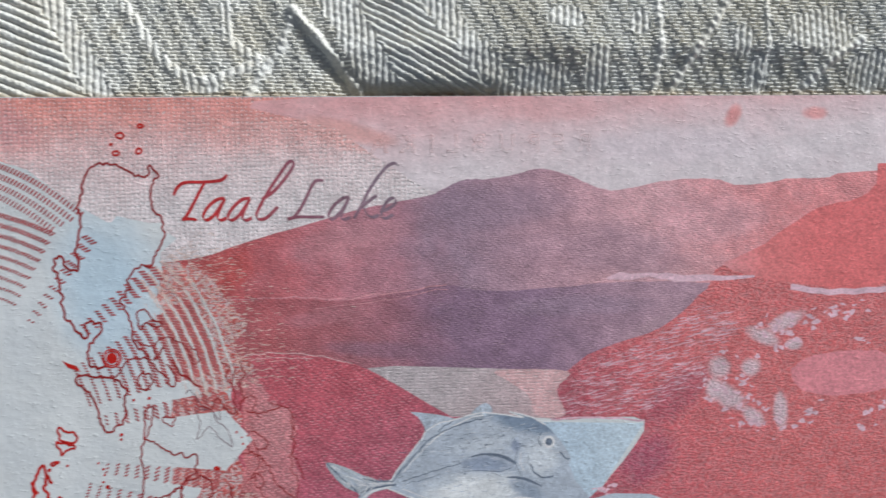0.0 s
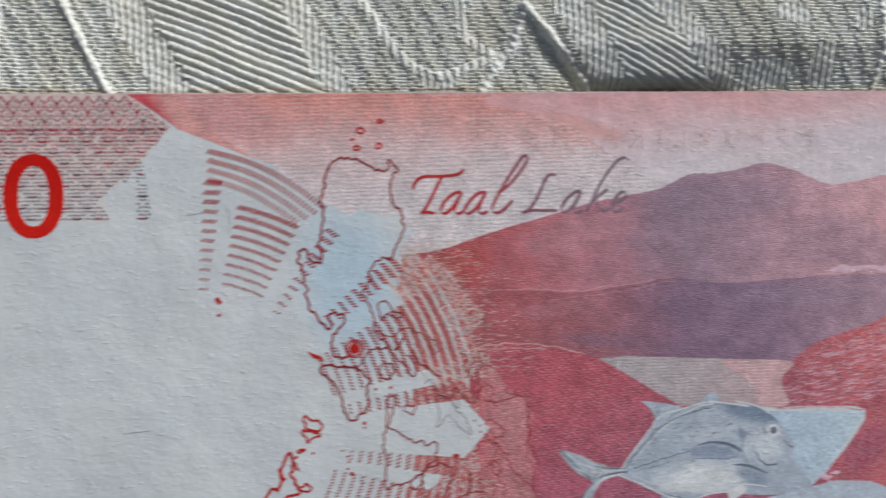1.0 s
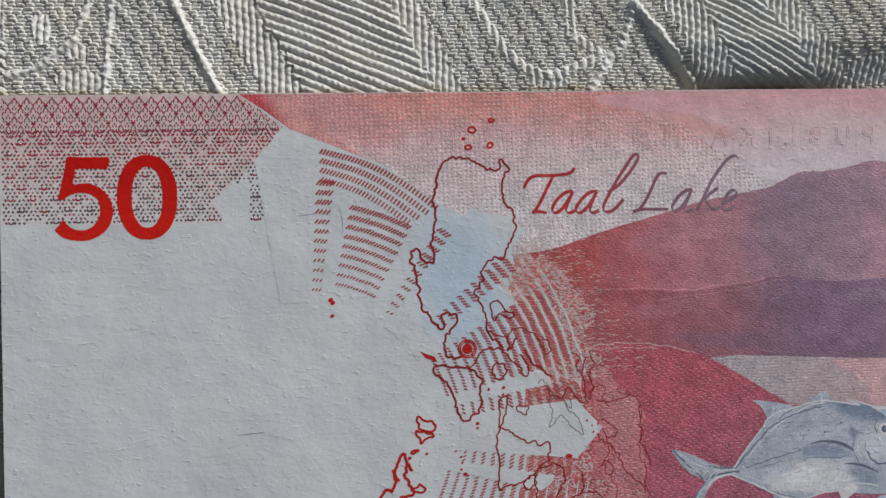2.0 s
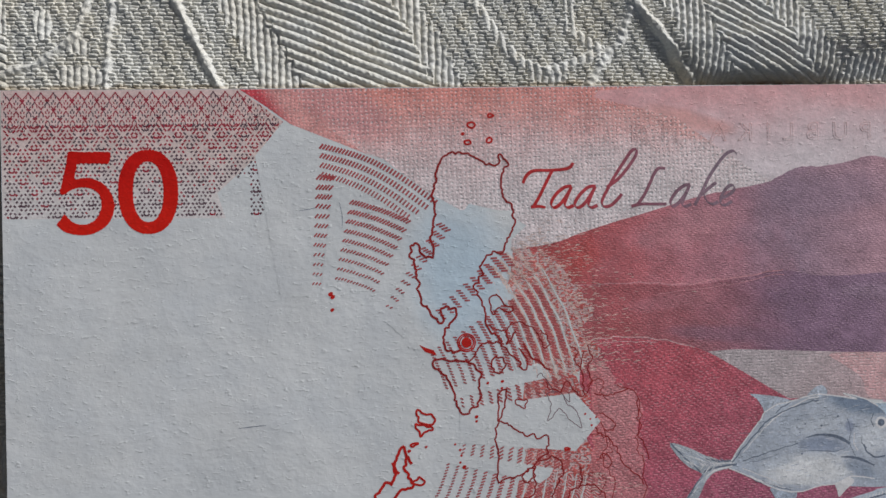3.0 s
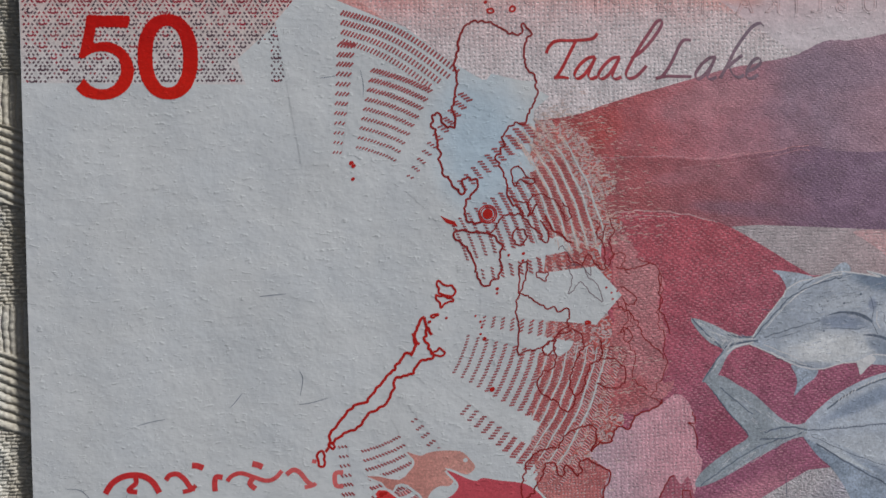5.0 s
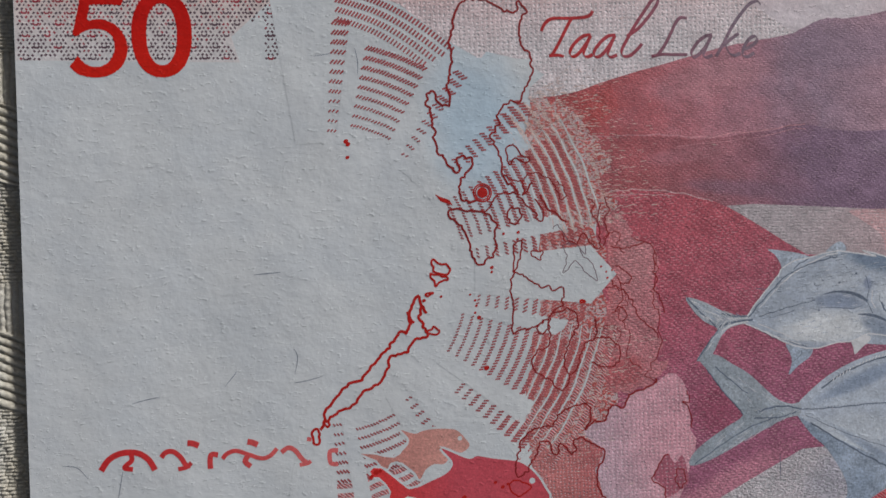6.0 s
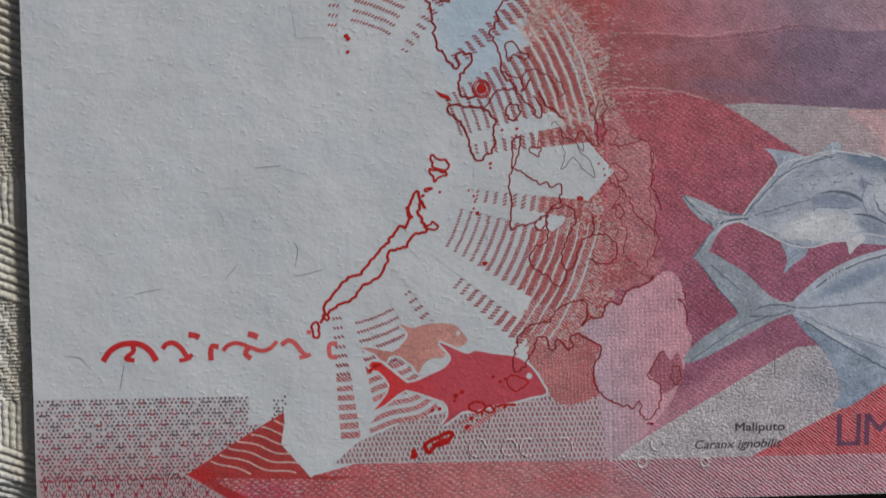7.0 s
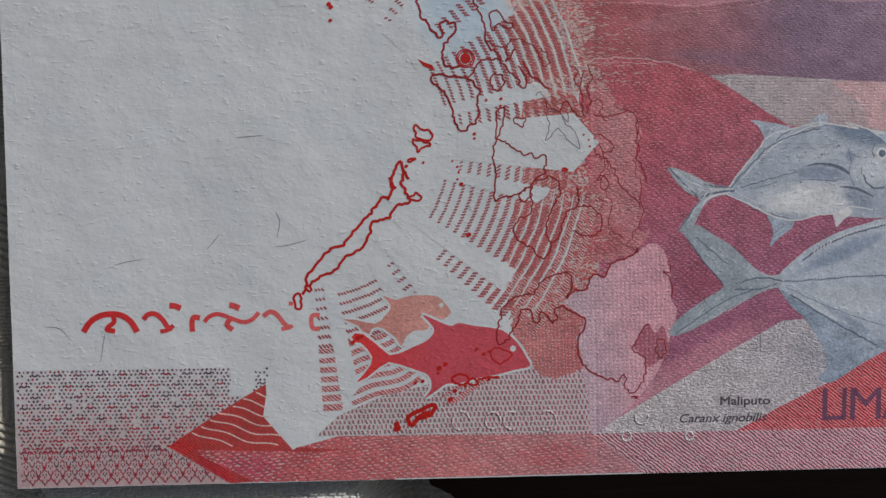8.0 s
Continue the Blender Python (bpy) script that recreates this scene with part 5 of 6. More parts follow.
strokes("island_outline", [([(45.77, 12.62), (46.44, 12.95), (47.11, 12.71), (47.9, 12.31), (47.28, 11.59), (46.55, 11.37), (45.99, 11.89)], 0.16, True), ([(41.96, 9.99), (42.8, 10.42), (43.64, 9.85), (43.08, 9.41), (42.24, 9.53)], 0.24, True), ([(43.52, 9.62), (44.08, 9.95), (44.53, 9.49), (43.97, 9.28)], 0.22, True), ([(44.53, 9.83), (45.31, 10.04), (46.32, 10.02)], 0.24, False),
                           ([(37.59, 5.85), (37.82, 6.41), (38.88, 6.95), (40, 7.44), (40.27, 7.09), (39.71, 6.37), (38.59, 6), (38.03, 5.45)], 0.43, True), ([(38.32, 6.01), (39.15, 6.55), (39.82, 6.76)], 0.37, False)], M_BRIGHT, note, 16.2, "bright red chain of small islands", rough=0.12)


def dots():
    for i, (x, y, r) in enumerate(((30.42, 46.14, 0.26), (30.62, 45.87, 0.24), (30.55, 44.62, 0.20), (43.49, 61.43, 0.2), (44.26, 33.88, 0.2), (44.25, 33.44, 0.15), (45.42, 37.12, 0.16), (46.86, 37.25, 0.18), (46.8, 36.59, 0.14), (42.12, 31.29, 0.12), (42.6, 30.72, 0.14), (42.71, 30.17, 0.14), (42.59, 29.51, 0.14), (42.97, 29.05, 0.22), (39.3, 31.14, 0.15), (37.65, 30.79, 0.2), (43.66, 24.11, 0.28), (54.97, 33.8, 0.13), (55.47, 33.29, 0.11), (55.58, 32.67, 0.13), (56.04, 33.44, 0.11), (36.53, 5.14, 0.42), (36.48, 5.59, 0.3), (38.35, 9.61, 0.2), (39.07, 9.76, 0.22), (40.69, 11.02, 0.3), (41.3, 11.4, 0.28), (40.57, 10.52, 0.18), (41.78, 7.91, 0.3), (42.23, 8.75, 0.26), (42.79, 8.57, 0.14), (43.3, 9.18, 0.18), (44.37, 12.81, 0.2), (45.1, 12.35, 0.22), (45.59, 9.81, 0.2), (46.43, 10.02, 0.2), (45.6, 12.62, 0.16), (33.15, 14.27, 0.2), (32.77, 14.16, 0.3), (32.32, 13.73, 0.25))):
        bm = bmesh.new()
        disc(bm, x, y, r, layer(16.2 + 0.1 * (i % 5)), r * 0.8, 0.6, 10)
        part("islet", bm, M_BRIGHT, note, "small red islet dot")
    for x, y, r in ((44.32, 62.3, 0.36), (43.97, 60.61, 0.3), (46.06, 60.77, 0.3), (46.26, 63.17, 0.26), (53.13, 30.45, 0.2)):
        bm = bmesh.new()
        ribbon(bm, rough_edge(spline([(x + r * math.cos(a), y + 0.85 * r * math.sin(a)) for a in (0, 1.26, 2.5, 3.77, 5.03)], True, 3), 0.12, 0.4), 0.19, layer(16.2), True)
        part("islet_ring", bm, M_BRIGHT, note, "small ringed islet")
    x, y = 43.44, 41.12
    bm = bmesh.new()
    disc(bm, x, y, 0.50, layer(16.2), n=24)
    part("lake_marker", bm, M_BRIGHT, note, "red target marker on the map")
    for r, w in ((0.68, 0.11), (0.86, 0.13)):
        bm = bmesh.new()
        ribbon(bm, [(x + r * math.cos(a), y + r * math.sin(a)) for a in (2 * math.pi * i / 26 for i in range(26))], w, layer(16.2), True)
        part("lake_marker_ring", bm, M_BRIGHT, note)
    bm = bmesh.new()
    fill(bm, [(38.81, 41.04), (39.41, 40.75), (40.23, 40.46), (40.55, 39.91), (40, 40.14), (39.4, 40.32)], layer(16.2))
    part("islet", bm, M_BRIGHT, note)


dots()

# -- printed fish silhouettes --
SALMON = [(35.23, 18.23), (35.94, 18), (36.65, 17.83), (37.32, 18.09), (38.42, 18.25), (39.8, 18.23), (40.68, 18.05), (41.45, 17.27), (41.89, 16.54), (41.17, 15.88), (40.34, 16.06), (38.96, 16.58), (39.34, 16.18), (39.78, 15.34), (39.33, 14.79), (38.39, 14.8), (37.56, 14.26), (37, 13.32), (36.56, 13.99), (35.91, 14.56), (35.25, 15.13), (35.15, 15.9), (35.6, 16.45), (35.93, 16.89), (35.94, 17.45)]
SALMON_TAIL = [(35.36, 15.01), (34.7, 15.19), (34.15, 15.03), (33.87, 14.48), (33.27, 14.77), (32.84, 15.33), (31.31, 16.01), (32.52, 15.94), (33.61, 15.65), (34.49, 15.53), (35.37, 16.01)]
CRIMSON = [(39.12, 16.3), (40.06, 15.95), (41.16, 15.43), (41.99, 15.2), (42.66, 15.47), (44.22, 15.17), (46.45, 14.85), (47.56, 14.28), (48.57, 13.25), (49.24, 12.12), (49.69, 11.09), (48.12, 10.73), (46.44, 10.3), (44.75, 10.05), (42.8, 9.52), (41.4, 9.44), (40.56, 8.89), (39.28, 8.07), (39.84, 8.9), (39.9, 9.75), (39.46, 10.48), (38.36, 10.89), (36.98, 11.42), (35.2, 11.9), (35.2, 12.3), (36.71, 12.54), (38.1, 13.14), (39.49, 13.78), (40.16, 14.5), (40.11, 15.17)]
CRIMSON_TAIL = [(36.44, 12.44), (35.88, 12.39), (35.12, 13.01), (34.14, 13.86), (33.27, 14.54), (32.5, 14.61), (32.17, 14.23), (32.49, 13.72), (33.04, 13.66), (33.69, 13.04), (34.17, 12.25), (34, 11.47), (33.38, 10.65), (32.55, 9.71), (33.66, 10.25), (34.88, 11.23), (35.88, 11.78), (36.43, 11.6)]
strokes("fish_halo", [(SALMON, 0.5, True), (SALMON_TAIL, 0.4, True)], M_PAPER, note, 12.4, n=3)
salmon = area("salmon_fish_print", SALMON, M_SALMON, note, 13.05, "flat salmon pink fish silhouette", smooth=3)
area("tail_fin", SALMON_TAIL, M_SALMON, salmon, 13.2, "salmon pink forked tail")
strokes("fish_halo", [(CRIMSON, 0.45, True), (CRIMSON_TAIL, 0.4, True)], M_PAPER, note, 13.4, "white outline round the fish", n=3)
crimson = area("crimson_fish_print", CRIMSON, M_REDFISH, note, 14.1, "flat crimson fish silhouette", smooth=3)
area("tail_fin", CRIMSON_TAIL, M_REDFISH, crimson, 14.3, "crimson forked tail")
area("tail_root", [(35.4, 11.82), (36.1, 11.66), (36.95, 11.5), (36.95, 12.52), (36.1, 12.42), (35.4, 12.4)], M_REDFISH, crimson, 14.6)
for host, (x, y), r in ((salmon, (40.95, 17.27), 0.22), (crimson, (48.01, 12.87), 0.30)):
    bm = bmesh.new()
    disc(bm, x, y, r, layer(14.6))
    part("eye", bm, M_PAPER, host, "white dot eye")

# -- silver fish --
SILVER_TOP = [(69.53, 28.61), (70.37, 29.83), (71.49, 31.22), (72.61, 32.6), (73.17, 33.38), (74.3, 34.04), (76.02, 34.38), (77.45, 34.76), (78.88, 34.93), (80.33, 34.76), (82.65, 34.37)] + [(81.16, 34.96), (83.38, 34.4), (84.77, 33.58), (85.86, 32.45), (86.79, 31.15), (87.22, 30.2), (86.75, 29.33), (85.79, 28.81), (84.39, 28.64), (82.7, 28.26)]
SILVER_LOW = [(84.3, 26.28), (81.96, 26.63), (80.23, 25.97), (78.78, 25.86), (77.06, 25.42), (75.61, 25.32), (74.16, 25.67), (73, 26.18), (71.56, 26.92), (70.12, 27.6), (69.25, 27.99)]
silver = area("silver_fish_print", SILVER_TOP + SILVER_LOW, M_SILVER, note, 10, "silver grey engraved fish", smooth=3)
for q, m, lab in (([(63.37, 30.63), (65.24, 30.12), (66.67, 29.4), (67.93, 28.84), (68.67, 28.72), (69.76, 28.72), (69.65, 28.05), (67.94, 27.61), (66.99, 26.78), (66.43, 25.66), (65.81, 24.72), (64.45, 24.28), (65.18, 25.51), (66.24, 26.95), (66.52, 27.51), (65.26, 28.18), (64.12, 29.3)], M_FIN, "forked grey tail fin"),
                  ([(71.6, 35.21), (72.86, 35.1), (74.58, 34.82), (76.02, 34.32), (74.59, 33.93), (73.17, 33.27), (72.88, 33.82), (72.29, 34.71)], M_FIN_BLUE, "swept back fin"),
                  ([(76.19, 25.32), (75.92, 24.48), (74.78, 23.64), (73.76, 22.69), (74.08, 23.93), (73.89, 24.88), (73.47, 25.79), (75.03, 25.44)], M_FIN_BLUE, "small belly fin"),
                  ([(80.23, 25.97), (81.67, 26.52), (82.15, 26.07), (81.24, 25.28), (80.55, 24.61), (80.36, 25.29)], M_FLASH, "pale pelvic fin"),
                  ([(77.45, 34.71), (78.29, 35.65), (79.15, 35.82), (79.51, 34.93)], M_FIN_BLUE, "ragged dorsal spines")):
    area("fin", q, m, silver, 10.5, lab, smooth=3)
strokes("fish_line", [([(69.64, 28.49), (70.77, 29.83), (72.06, 31.21), (73.36, 32.49), (74.89, 33.32), (76.89, 33.99), (78.6, 34.37)], 0.12, False), ([(70.29, 27.6), (71.85, 26.69), (73.59, 25.9), (75.33, 25.27)], 0.11, False), ([(70.67, 28.6), (72.67, 29.15), (74.67, 29.7), (76.39, 30.09)], 0.08, False), ([(70.9, 28.3), (73.0, 28.75), (74.4, 29.2)], 0.05, False), ([(74.2, 33.2), (74.9, 33.8), (75.8, 34.25)], 0.10, False),
                      ([(63.48, 30.57), (64.68, 29.29), (66.41, 27.62)], 0.14, False), ([(64.56, 24.39), (65.57, 25.95), (66.69, 27.5)], 0.12, False), ([(81.53, 32.48), (81.91, 31.19), (81.76, 30.07), (82.32, 28.66)], 0.06, False), ([(83.22, 29.78), (83.47, 29.1), (84.24, 28.54), (85.47, 28.53)], 0.16, False), ([(83.0, 30.6), (83.1, 29.9), (83.5, 29.4)], 0.05, False), ([(84.3, 32.9), (84.05, 32.2), (84.35, 31.5)], 0.08, False), ([(86.2, 30.9), (86.7, 30.3), (87.1, 30.2)], 0.14, False), ([(66.69, 27.62), (68.39, 28.16), (70.11, 28.27)], 0.20, False), ([(66.9, 28.9), (68.4, 28.7), (69.6, 28.6)], 0.14, False),
                      ([(72.6, 26.6), (74.1, 25.9), (75.6, 25.5)], 0.07, False), ([(74.3, 24.1), (74.9, 24.6), (75.1, 25.2)], 0.06, False)], M_SCALE, silver, 12, "grey engraved body lines", rough=0.12)
for pts, wide in (([(77.2, 30.62), (77.9, 30.82), (78.68, 30.92), (79.95, 30.8), (81.0, 30.41), (81.77, 29.9)], (0.04, 0.14, 0.20, 0.26, 0.36, 0.20)), ([(80.81, 28.61), (81.92, 28.55), (83.09, 28.21), (84.27, 27.64)], (0.06, 0.26, 0.30, 0.08)), ([(76.6, 29.3), (78.3, 29.35), (80.2, 29.2), (81.3, 29.5)], (0.03, 0.08, 0.08, 0.04))):
    bm = bmesh.new()
    q = spline(pts, False, 6)
    ribbon(bm, q, [wide[min(int(i / 6), len(wide) - 2)] * (1 - i % 6 / 6) + wide[min(int(i / 6) + 1, len(wide) - 1)] * (i % 6 / 6) for i in range(len(q))], layer(12.2))
    part("fish_line", bm, M_SCALE, silver, "dark swelling stroke")
strokes("fish_line", [([(73.03, 31.77), (74.32, 32.88), (75.74, 33.71), (77.45, 34.49), (78.71, 34.71)], 0.13, False), ([(70.77, 29.38), (72.07, 30.82), (73.0, 31.8)], 0.08, False), ([(70.68, 27.82), (72.7, 27.02), (74.73, 26.11)], 0.10, False), ([(71.4, 27.1), (73.2, 26.3), (75.0, 25.75)], 0.07, False), ([(66.98, 27.28), (68.11, 27.83), (69.65, 28.16)], 0.16, False), ([(67.4, 28.5), (68.5, 28.45), (69.6, 28.45)], 0.10, False), ([(82.3, 31.0), (82.2, 30.0), (82.6, 29.2)], 0.10, False)], M_FLASH, silver, 12.3, "white engraved lines", rough=0.08)
bm = bmesh.new()
ex, ey = 85.09, 31.91
disc(bm, ex, ey, 0.62, layer(12.5))
part("eye", bm, M_FLASH, silver, "pale fish eye")
bm = bmesh.new()
disc(bm, ex, ey, 0.36, layer(12.8))
part("pupil", bm, M_SCALE, silver, "dark pupil")
bm = bmesh.new()
rnd = random.Random(21)
for x, y, r in ((76.65, 31.2, 0.09), (78.89, 31.81, 0.13), (80.6, 32.7, 0.13), (76.36, 31.7, 0.07), (77.21, 32.04, 0.09), (76.81, 29.08, 0.11), (77.84, 32.15, 0.05), (75.5, 31.32, 0.05), (80.09, 32.42, 0.07), (79.6, 33.3, 0.05), (78.2, 31.4, 0.05)):
    disc(bm, x, y, r, layer(12), r * 0.8, 0.4, n=9)
part("fish_spots", bm, M_SCALE, silver, "small grey spots")

def hatch(host, poly, count, field, material, k, seed, label, wide=(0.03, 0.07), long=(0.6, 2.0)):
    """Fine engraved strokes that follow the body."""
    rnd = random.Random(seed)
    xs, ys = [p[0] for p in poly], [p[1] for p in poly]
    bm = bmesh.new()
    tries = done = 0
    while done < count and tries < 40 * count:
        tries += 1
        x, y = rnd.uniform(min(xs), max(xs)), rnd.uniform(min(ys), max(ys))
        l = rnd.uniform(*long)
        pts = [(x, y)]
        for _ in range(4):
            a = field(*pts[-1]) + rnd.uniform(-0.10, 0.10)
            pts.append((pts[-1][0] + l / 4 * math.cos(a), pts[-1][1] + l / 4 * math.sin(a)))
        if all(inside(p, poly) for p in pts):
            ribbon(bm, pts, rnd.uniform(*wide), layer(k + rnd.random() * 0.5), taper=True)
            done += 1
    tagged(part("engraving", bm, material, host, label), kind="stuff")


SILVER = [tuple(p) for p in spline(SILVER_TOP + SILVER_LOW, True, 3)]
hatch(silver, SILVER, 150, lambda x, y: 0.10 + 0.16 * (y - 30.5) * (74 - x) / 14 * -0.25, M_SHADE, 11.2, 1, "fine grey engraved strokes", (0.02, 0.045), (0.3, 0.9))
hatch(silver, SILVER, 110, lambda x, y: 0.10 + 0.16 * (y - 30.5) * (74 - x) / 14 * -0.25, M_FLASH, 11.4, 2, "fine pale engraved strokes", (0.02, 0.045), (0.3, 0.9))
hatch(silver, [(p[0], p[1] * 0.5 + 16.9) if p[1] < 32 else p for p in SILVER], 60, lambda x, y: 0.12, M_SCALE, 11.7, 3, "dark back strokes", (0.03, 0.06), (0.4, 1.2))
strokes("fish_rim", [(SILVER_TOP[:14], 0.13, False), (SILVER_LOW, 0.13, False)], M_FLASH, silver, 12.6, "pale rim of the body", rough=0.06)

LOWER = [(74.73, 19.8), (75.98, 21.09), (77.69, 22.49), (79.7, 23.6), (81.72, 24.43), (84.04, 25.04), (85.55, 25.42)] + [(95.0, 26.5), (106.0, 20.0), (104.0, 12.0), (95.0, 9.0)] + [(85.87, 13.02), (83.73, 13.97), (81.35, 14.93), (78.99, 16.1), (76.93, 17.1), (75.75, 17.97), (74.75, 18.66)]
area("throat_print", [(78.81, 27.75), (82.71, 28.48), (85.79, 29.03), (86.98, 29.65), (87.62, 28.09), (88.93, 25.95), (84.32, 25.46), (78.23, 26.24)], M_SILVER, silver, 9.6, "pale throat and gill", smooth=3)
lower = area("lower_fish_print", LOWER, M_SILVER_LOW, note, 11, "large silver fish with ridged back", smooth=3)
area("fin", [(64.62, 24.62), (65.7, 24.94), (66.73, 24.77), (67.99, 23.97), (69.61, 23.01), (71.06, 21.7), (72.53, 20.39), (73.98, 19.8), (74.96, 19.91), (74.98, 18.72), (74.29, 18.55), (73.14, 18.23), (71.42, 17.34), (69.42, 16.34), (67.42, 15.18), (65.42, 14.24), (63.99, 13.87), (63.7, 14.27), (64.26, 15.28), (65.96, 16.67), (67.67, 17.78), (69.15, 18.84), (68.04, 20.21), (66.76, 21.74), (65.6, 23.26)], M_FIN, lower, 11.5, "broad forked tail fin", smooth=3)
area("fin", [(74.64, 18.72), (75.75, 17.97), (76.93, 17.1), (78.99, 16.1), (81.35, 14.93), (83.73, 13.97), (85.87, 13.02), (85.9, 12.1), (83.8, 10.98), (82.06, 9.85), (80.32, 8.9), (79.02, 9.27), (79.81, 10.35), (79.66, 11.91), (78.75, 13.65), (77.55, 15.38), (76.3, 16.48), (75.35, 17.63)], M_FIN_BLUE, lower, 10.7, "blue grey lower fin", smooth=3)
LOWER_IN = [tuple(p) for p in spline(LOWER, True, 3)]
hatch(lower, LOWER_IN, 150, lambda x, y: 0.05 + (y - 19.5) * 0.05, M_SHADE, 12, 4, "fine grey engraved strokes", (0.02, 0.045), (0.3, 1.0))
hatch(lower, LOWER_IN, 130, lambda x, y: 0.05 + (y - 19.5) * 0.05, M_FLASH, 12.2, 5, "fine pale engraved strokes", (0.02, 0.045), (0.3, 1.0))
TAIL = [(65.7, 24.61), (69.62, 22.56), (73.11, 20.04), (75.32, 19.34), (72, 17.45), (67.42, 15.12), (64.56, 14.03), (66.82, 16.94), (70.47, 18.88), (68.19, 22.01)]
hatch(lower, TAIL, 80, lambda x, y: 0.62 if y < 19.3 else -0.72, M_SHADE, 12, 6, "dark fin rays", (0.02, 0.05), (0.4, 1.4))
hatch(lower, TAIL, 60, lambda x, y: 0.62 if y < 19.3 else -0.72, M_FLASH, 12.2, 7, "pale fin rays", (0.02, 0.05), (0.4, 1.4))
TAIL_UP = [(63.59, 30.52), (66.67, 29.4), (69.64, 28.66), (67.94, 27.72), (66.7, 26.5), (64.74, 24.39), (66.58, 27.51), (64.12, 29.3)]
hatch(silver, TAIL_UP, 60, lambda x, y: -0.55 if y > 28.3 else 0.95, M_SHADE, 11.6, 8, "dark fin rays", (0.03, 0.06), (0.4, 1.2))
hatch(silver, TAIL_UP, 80, lambda x, y: -0.55 if y > 28.3 else 0.95, M_FLASH, 11.8, 9, "pale fin rays", (0.03, 0.06), (0.4, 1.2))
strokes("fish_line", [([(75.15, 19.22), (77.18, 19.26), (79.5, 19.4), (81.83, 19.61), (85.7, 19.68)], 0.10, False), ([(76.04, 17.85), (78.4, 16.34), (80.77, 14.94), (83.15, 13.64), (85.06, 12.57)], 0.16, False), ([(75.45, 18.65), (77.79, 17.55), (80.74, 16.31), (83.7, 15.24), (85.83, 14.52)], 0.06, False), ([(77.14, 21.25), (78.86, 22.48), (81.16, 23.59), (83.48, 24.25), (85.57, 24.8)], 0.16, False), ([(65.49, 23.43), (66.76, 21.74), (68.04, 20.21), (69.15, 18.84)], 0.10, False), ([(64.22, 14.03), (66.83, 15.81), (69.69, 17.47), (72.55, 18.57)], 0.10, False),
                      ([(66.28, 23.71), (67.9, 22.29), (69.64, 20.87)], 0.10, False), ([(70.82, 19.16), (72.83, 19.59), (75.09, 19.28)], 0.16, False), ([(70.25, 18.49), (72.56, 18.46), (74.57, 19)], 0.12, False)], M_SCALE, lower, 12.5, "grey engraved body lines", rough=0.12)
bm = bmesh.new()
for i in range(22):
    t = i / 21
    a = Vector((78.28, 22.14)).lerp(Vector((85.33, 24.92)), t) + Vector((0, 0.45 * math.sin(math.pi * t)))
    ribbon(bm, [(a.x, a.y - 0.16), (a.x + 0.12, a.y + 0.16)], 0.10, layer(13))
part("back_ridge", bm, M_FLASH, lower, "pale notched back ridge")
bm = bmesh.new()
for i in range(26):
    t = i / 25
    a = Vector((77.47, 19.37)).lerp(Vector((85.7, 19.68)), t)
    ribbon(bm, [(a.x, a.y - 0.09), (a.x + 0.06, a.y + 0.09)], 0.06, layer(13))
part("lateral_line", bm, M_SCALE, lower, "dotted lateral line")

# -- script letters along the lower white field --
for glyph in (
    [([(6.68, 15.1), (7.35, 16.07), (8.32, 16.65), (9.38, 16.8), (10.33, 16.63), (11.16, 16.02), (11.72, 15.03)], 0.57, False), ([(9.48, 16.69), (9.57, 16.04), (9.03, 15.56), (8.91, 15.28), (9.65, 15.16)], 0.46, False)],
    [([(12.34, 16.22), (12.77, 16.7), (13.47, 16.75), (14.15, 16.19), (14.61, 15.48), (15.08, 15.3)], 0.48, False), ([(13.9, 15.05), (14.65, 15.2), (15.15, 15.63)], 0.41, False)],
    [([(14.82, 17.55), (15.35, 17.49), (15.88, 17.26)], 0.57, False)],
    [([(16.95, 15), (16.92, 15.83), (17.09, 16.37), (17.68, 16.31)], 0.51, False)],
    [([(18.1, 15.92), (18.54, 16.41), (19.4, 16.67), (20.58, 16.27), (21.76, 15.87), (22.62, 16.08), (23.29, 16.78)], 0.41, False), ([(20.58, 16.21), (20.24, 15.62), (20.77, 15.11)], 0.51, False)],
    [([(20.5, 17.53), (20.98, 17.42), (21.46, 17.19)], 0.57, False)],
    [([(23.71, 16.39), (24.37, 16.82), (25.01, 16.54), (25.65, 15.7), (26.18, 15.26)], 0.46, False), ([(25.42, 15.1), (26.18, 15.26), (26.51, 15.47)], 0.39, False)],
    [([(29.14, 16.43), (28.37, 16.33), (28.41, 15.22), (29.12, 15.1)], 0.44, False)],
    [([(26.17, 17.62), (26.6, 17.56)], 0.39, False)]):
    strokes("script_letter", glyph, M_SCRIPT, note, 13, "red old script letter")

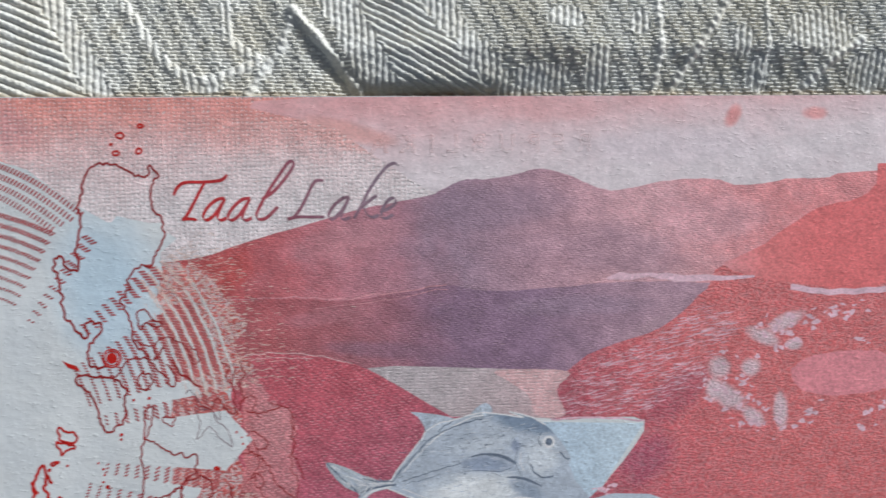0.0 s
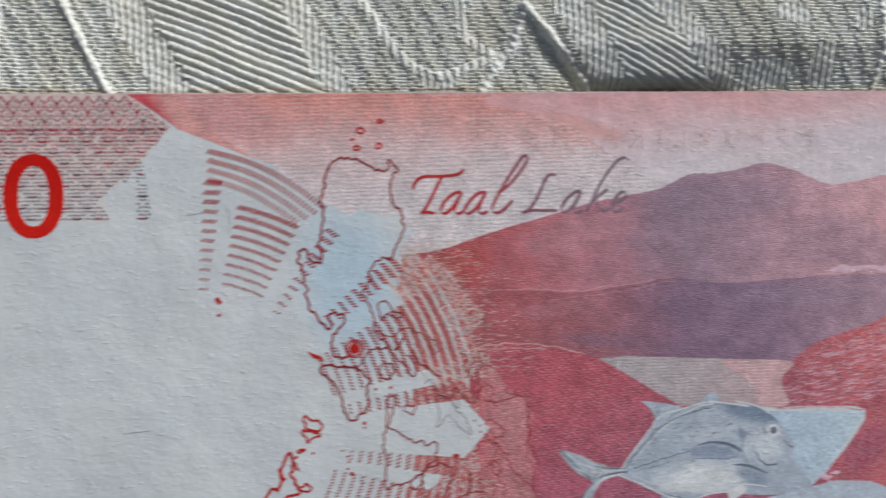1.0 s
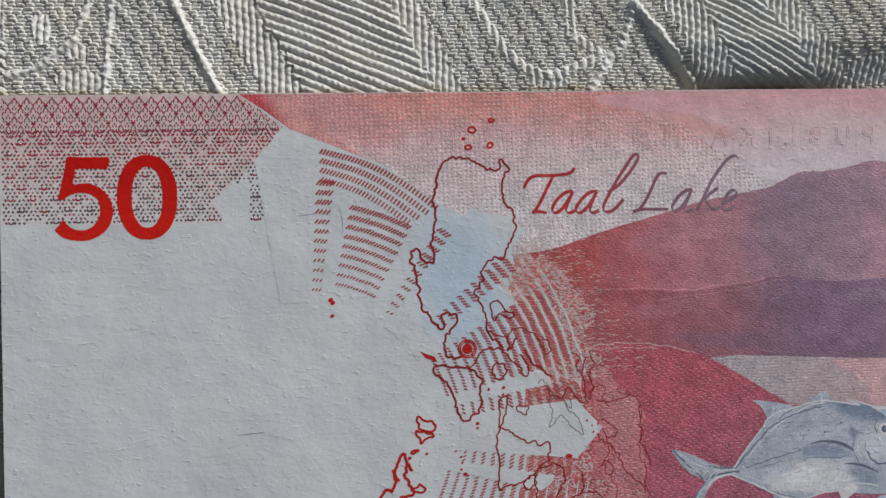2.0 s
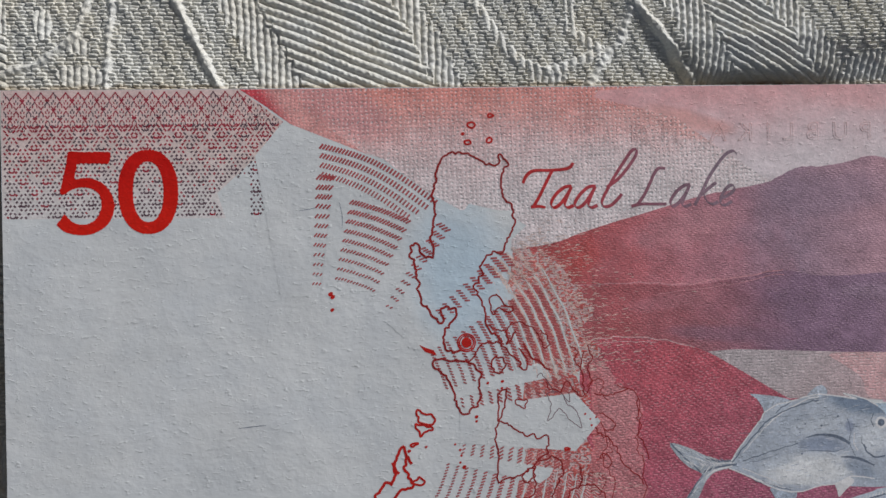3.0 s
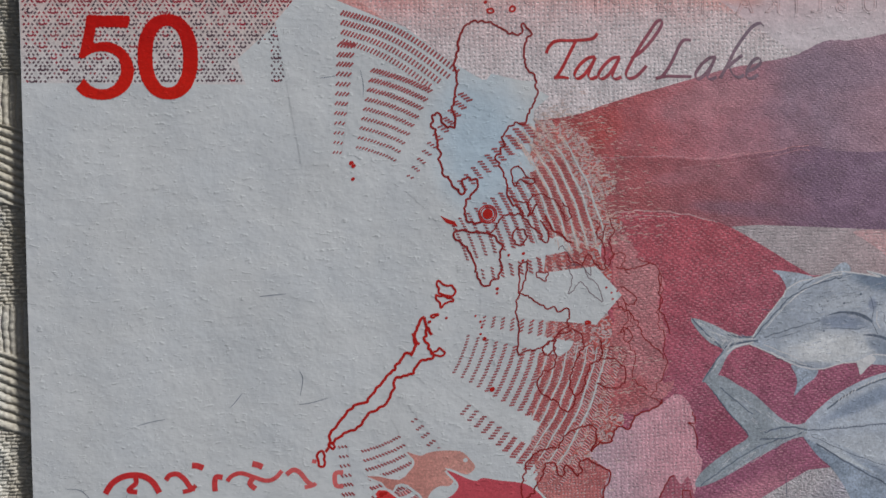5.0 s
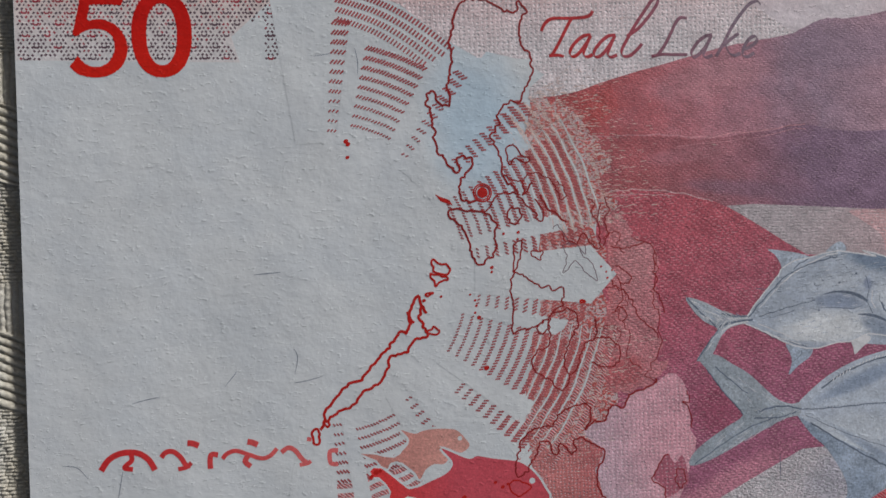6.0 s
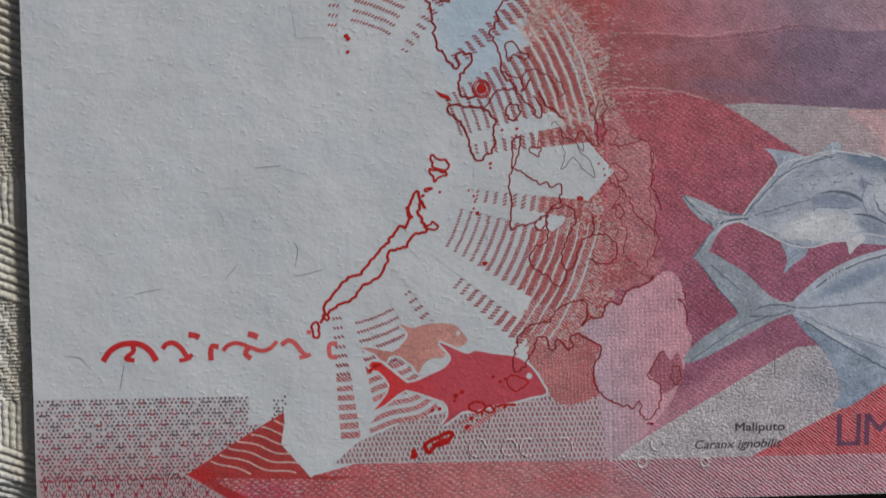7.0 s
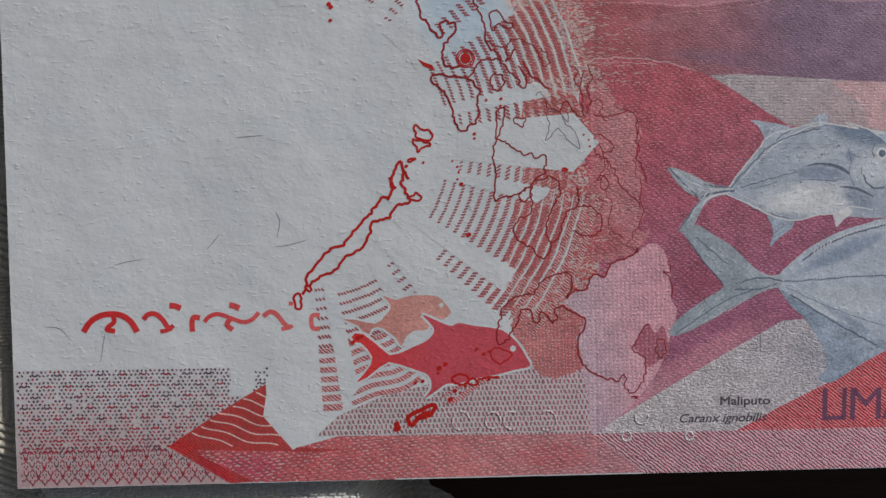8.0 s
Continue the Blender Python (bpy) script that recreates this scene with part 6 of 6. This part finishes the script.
# -- words --
def lake_words():
    """Two words in a slanted pen hand; stroke width follows a broad nib."""
    def pen(pts, hi=0.34, lo=0.07, nib=radians(125)):
        q = spline(pts, False, 6)
        w = []
        for i in range(len(q)):
            d = q[min(i + 1, len(q) - 1)] - q[max(i - 1, 0)]
            w.append(lo + (hi - lo) * abs(math.sin(math.atan2(d.y, d.x) - nib)) if d.length else lo)
        return q, w

    letters = [
        [[(49.3, 56.53), (49.64, 57.24), (50.38, 57.73), (52.06, 57.76), (53.46, 57.86), (54.03, 58.07), (54.31, 58.46)], [(52.23, 57.76), (51.64, 56.66), (50.94, 55.29), (50.31, 54.25)], [(50.03, 54.2), (50.87, 54.24), (51.48, 54.12)]],
        [[(54.1, 56.18), (53.42, 56.08), (52.57, 55.43), (52.05, 54.55), (52.32, 54.1), (52.94, 54.43), (53.69, 55.41), (54.1, 56.13)], [(54.1, 56.13), (53.69, 55.25), (53.39, 54.42), (53.72, 54.08), (54.28, 54.29)]],
        [[(56.52, 56.15), (55.78, 56.05), (54.98, 55.39), (54.4, 54.51), (54.67, 54.06), (55.3, 54.39), (56.05, 55.38), (56.46, 56.09)], [(56.46, 56.09), (56.05, 55.21), (55.75, 54.38), (56.08, 54.04), (56.65, 54.26)]],
        [[(57.64, 56.02), (58.79, 56.84), (59.78, 57.94), (60.54, 59.05), (60.67, 59.66), (60.15, 59.55), (59.39, 58.5), (58.52, 57.23), (57.64, 55.74), (57.11, 54.64), (57.32, 54.13), (58, 54.23), (58.75, 54.89), (59.1, 55.33)]],
        [[(63.53, 57.78), (62.84, 57.79), (62.38, 57.24), (61.9, 56.24), (61.31, 55.13), (60.61, 54.19)], [(60.04, 54.09), (61.01, 54.3), (62.14, 54.28), (63.57, 54.26)]],
        [[(66.01, 56.18), (65.32, 56.02), (64.51, 55.36), (63.97, 54.47), (64.25, 54.02), (64.89, 54.46), (65.59, 55.34), (65.95, 56.12)], [(65.95, 56.12), (65.47, 55.07), (65.17, 54.23), (65.51, 54), (66.08, 54.22)]],
        [[(70.84, 59.09), (70.45, 59.43), (69.69, 59.11), (68.81, 58.11), (67.92, 56.83), (67.2, 55.43), (66.42, 54.1)], [(67.02, 55.04), (67.89, 55.76), (68.65, 56.31)], [(67.37, 55.21), (67.69, 54.47), (68.26, 54.18), (68.84, 54.4)]],
        [[(69.08, 54.73), (69.89, 55.06), (70.48, 55.61), (70.32, 56.01), (69.79, 55.84), (69.2, 55.01), (69.07, 54.28), (69.53, 54.05), (70.23, 54.43)]]]
    for strokes_of in letters:
        bm = bmesh.new()
        for pts in strokes_of:
            q, w = pen(pts)
            ribbon(bm, q, w, layer(13))
        part("lake_letter", bm, M_TAAL, note, "slanted pen letter of the words Taal Lake")


lake_words()
lettering("caption_word", "Maliputo", 68.85, 6.81, 1.22, M_CAPTION, note, 13, stretch=1.22, bold=0.02, label="small dark printed caption")
lettering("caption_line", "Caranx ignobilis", 64.65, 5.12, 1.22, M_CAPTION, note, 13, shear=0.25, stretch=1.14, bold=0.015, label="small slanted printed caption")
for text, x, wide in (("L", 79.12, 1.10), ("I", 81.25, 0.90), ("M", 82.05, 1.06), ("AMPUNG PISO", 85.75, 0.95)):
    lettering("value_lettering", text, x, 5.06, 4.75, M_LETTER, note, 13, stretch=wide, label="large purple printed letters")
lettering("embossed_lettering", "REPUBLIKA NG PILIPINAS", 89.99, 60.46, 2.5, M_SKY, note, 2.0, mirror=True, spacing=1.95, deep=0.028, label="mirrored letters pressed through from the front")

# -- letters of the front pressed through the lower edge --
for x, y, r, a0, a1 in ((42.78, 5.74, 0.95, 0.3, 5.2), (45.97, 5.68, 0.85, 0, 6.3), (47.83, 5.64, 0.9, 1, 6), (51.39, 5.56, 1, -2.2, 2.4), (60.91, 5.77, 0.75, 2.6, 6.6), (59.37, 3.85, 0.5, 0, 6.3), (65.77, 3.71, 0.45, 0, 6.3)):
    bm = bmesh.new()
    for i in range(14):
        a, b = (a0 + (a1 - a0) * k / 14 for k in (i, i + 1))
        q = [[(x + (r + d) * 0.9 * math.cos(c), y + (r + d) * math.sin(c), layer(10) + h) for d, h in ((-0.14, 0), (0, 0.07), (0.14, 0))] for c in (a, b)]
        v = [[bm.verts.new((p[0] * MM, p[1] * MM, p[2] * MM)) for p in row] for row in q]
        for k in (0, 1):
            bm.faces.new((v[0][k], v[0][k + 1], v[1][k + 1], v[1][k]))
    bmesh.ops.remove_doubles(bm, verts=bm.verts, dist=1e-7)
    part("embossed_arc", bm, M_STITCH if x < 56 else M_BAND, note, "arc pressed through from the front")

# -- stray dyed fibres in the paper --
def fibres():
    for pts in ([(27.58, 54.23), (28.39, 54.33), (29.2, 54.48)], [(31.42, 54.99), (31.67, 53.67), (31.65, 52.48)], [(9.73, 21.46), (10.95, 21.78), (12.39, 22.03)], [(25.08, 26.43), (25.44, 25.56), (25.15, 23.93)], [(25.02, 23.11), (26.21, 23.26), (27.84, 23.69)], [(18.47, 22.9), (19.13, 23.65), (19.68, 24.35)], [(3.12, 15.64), (4.43, 15.46), (5.45, 14.35)], [(21.48, 33.55), (22.65, 33.66), (24.04, 33.76)], [(8.69, 14.96), (8.44, 13.6), (8.18, 12.24)], [(72.91, 14.87), (72.93, 13.45), (73.01, 12.3)]):
        bm = bmesh.new()
        ribbon(bm, spline(pts, False, 6), 0.06, layer(13), taper=True)
        part("fibre", bm, M_HAIR, note, "short blue grey fibre")


fibres()
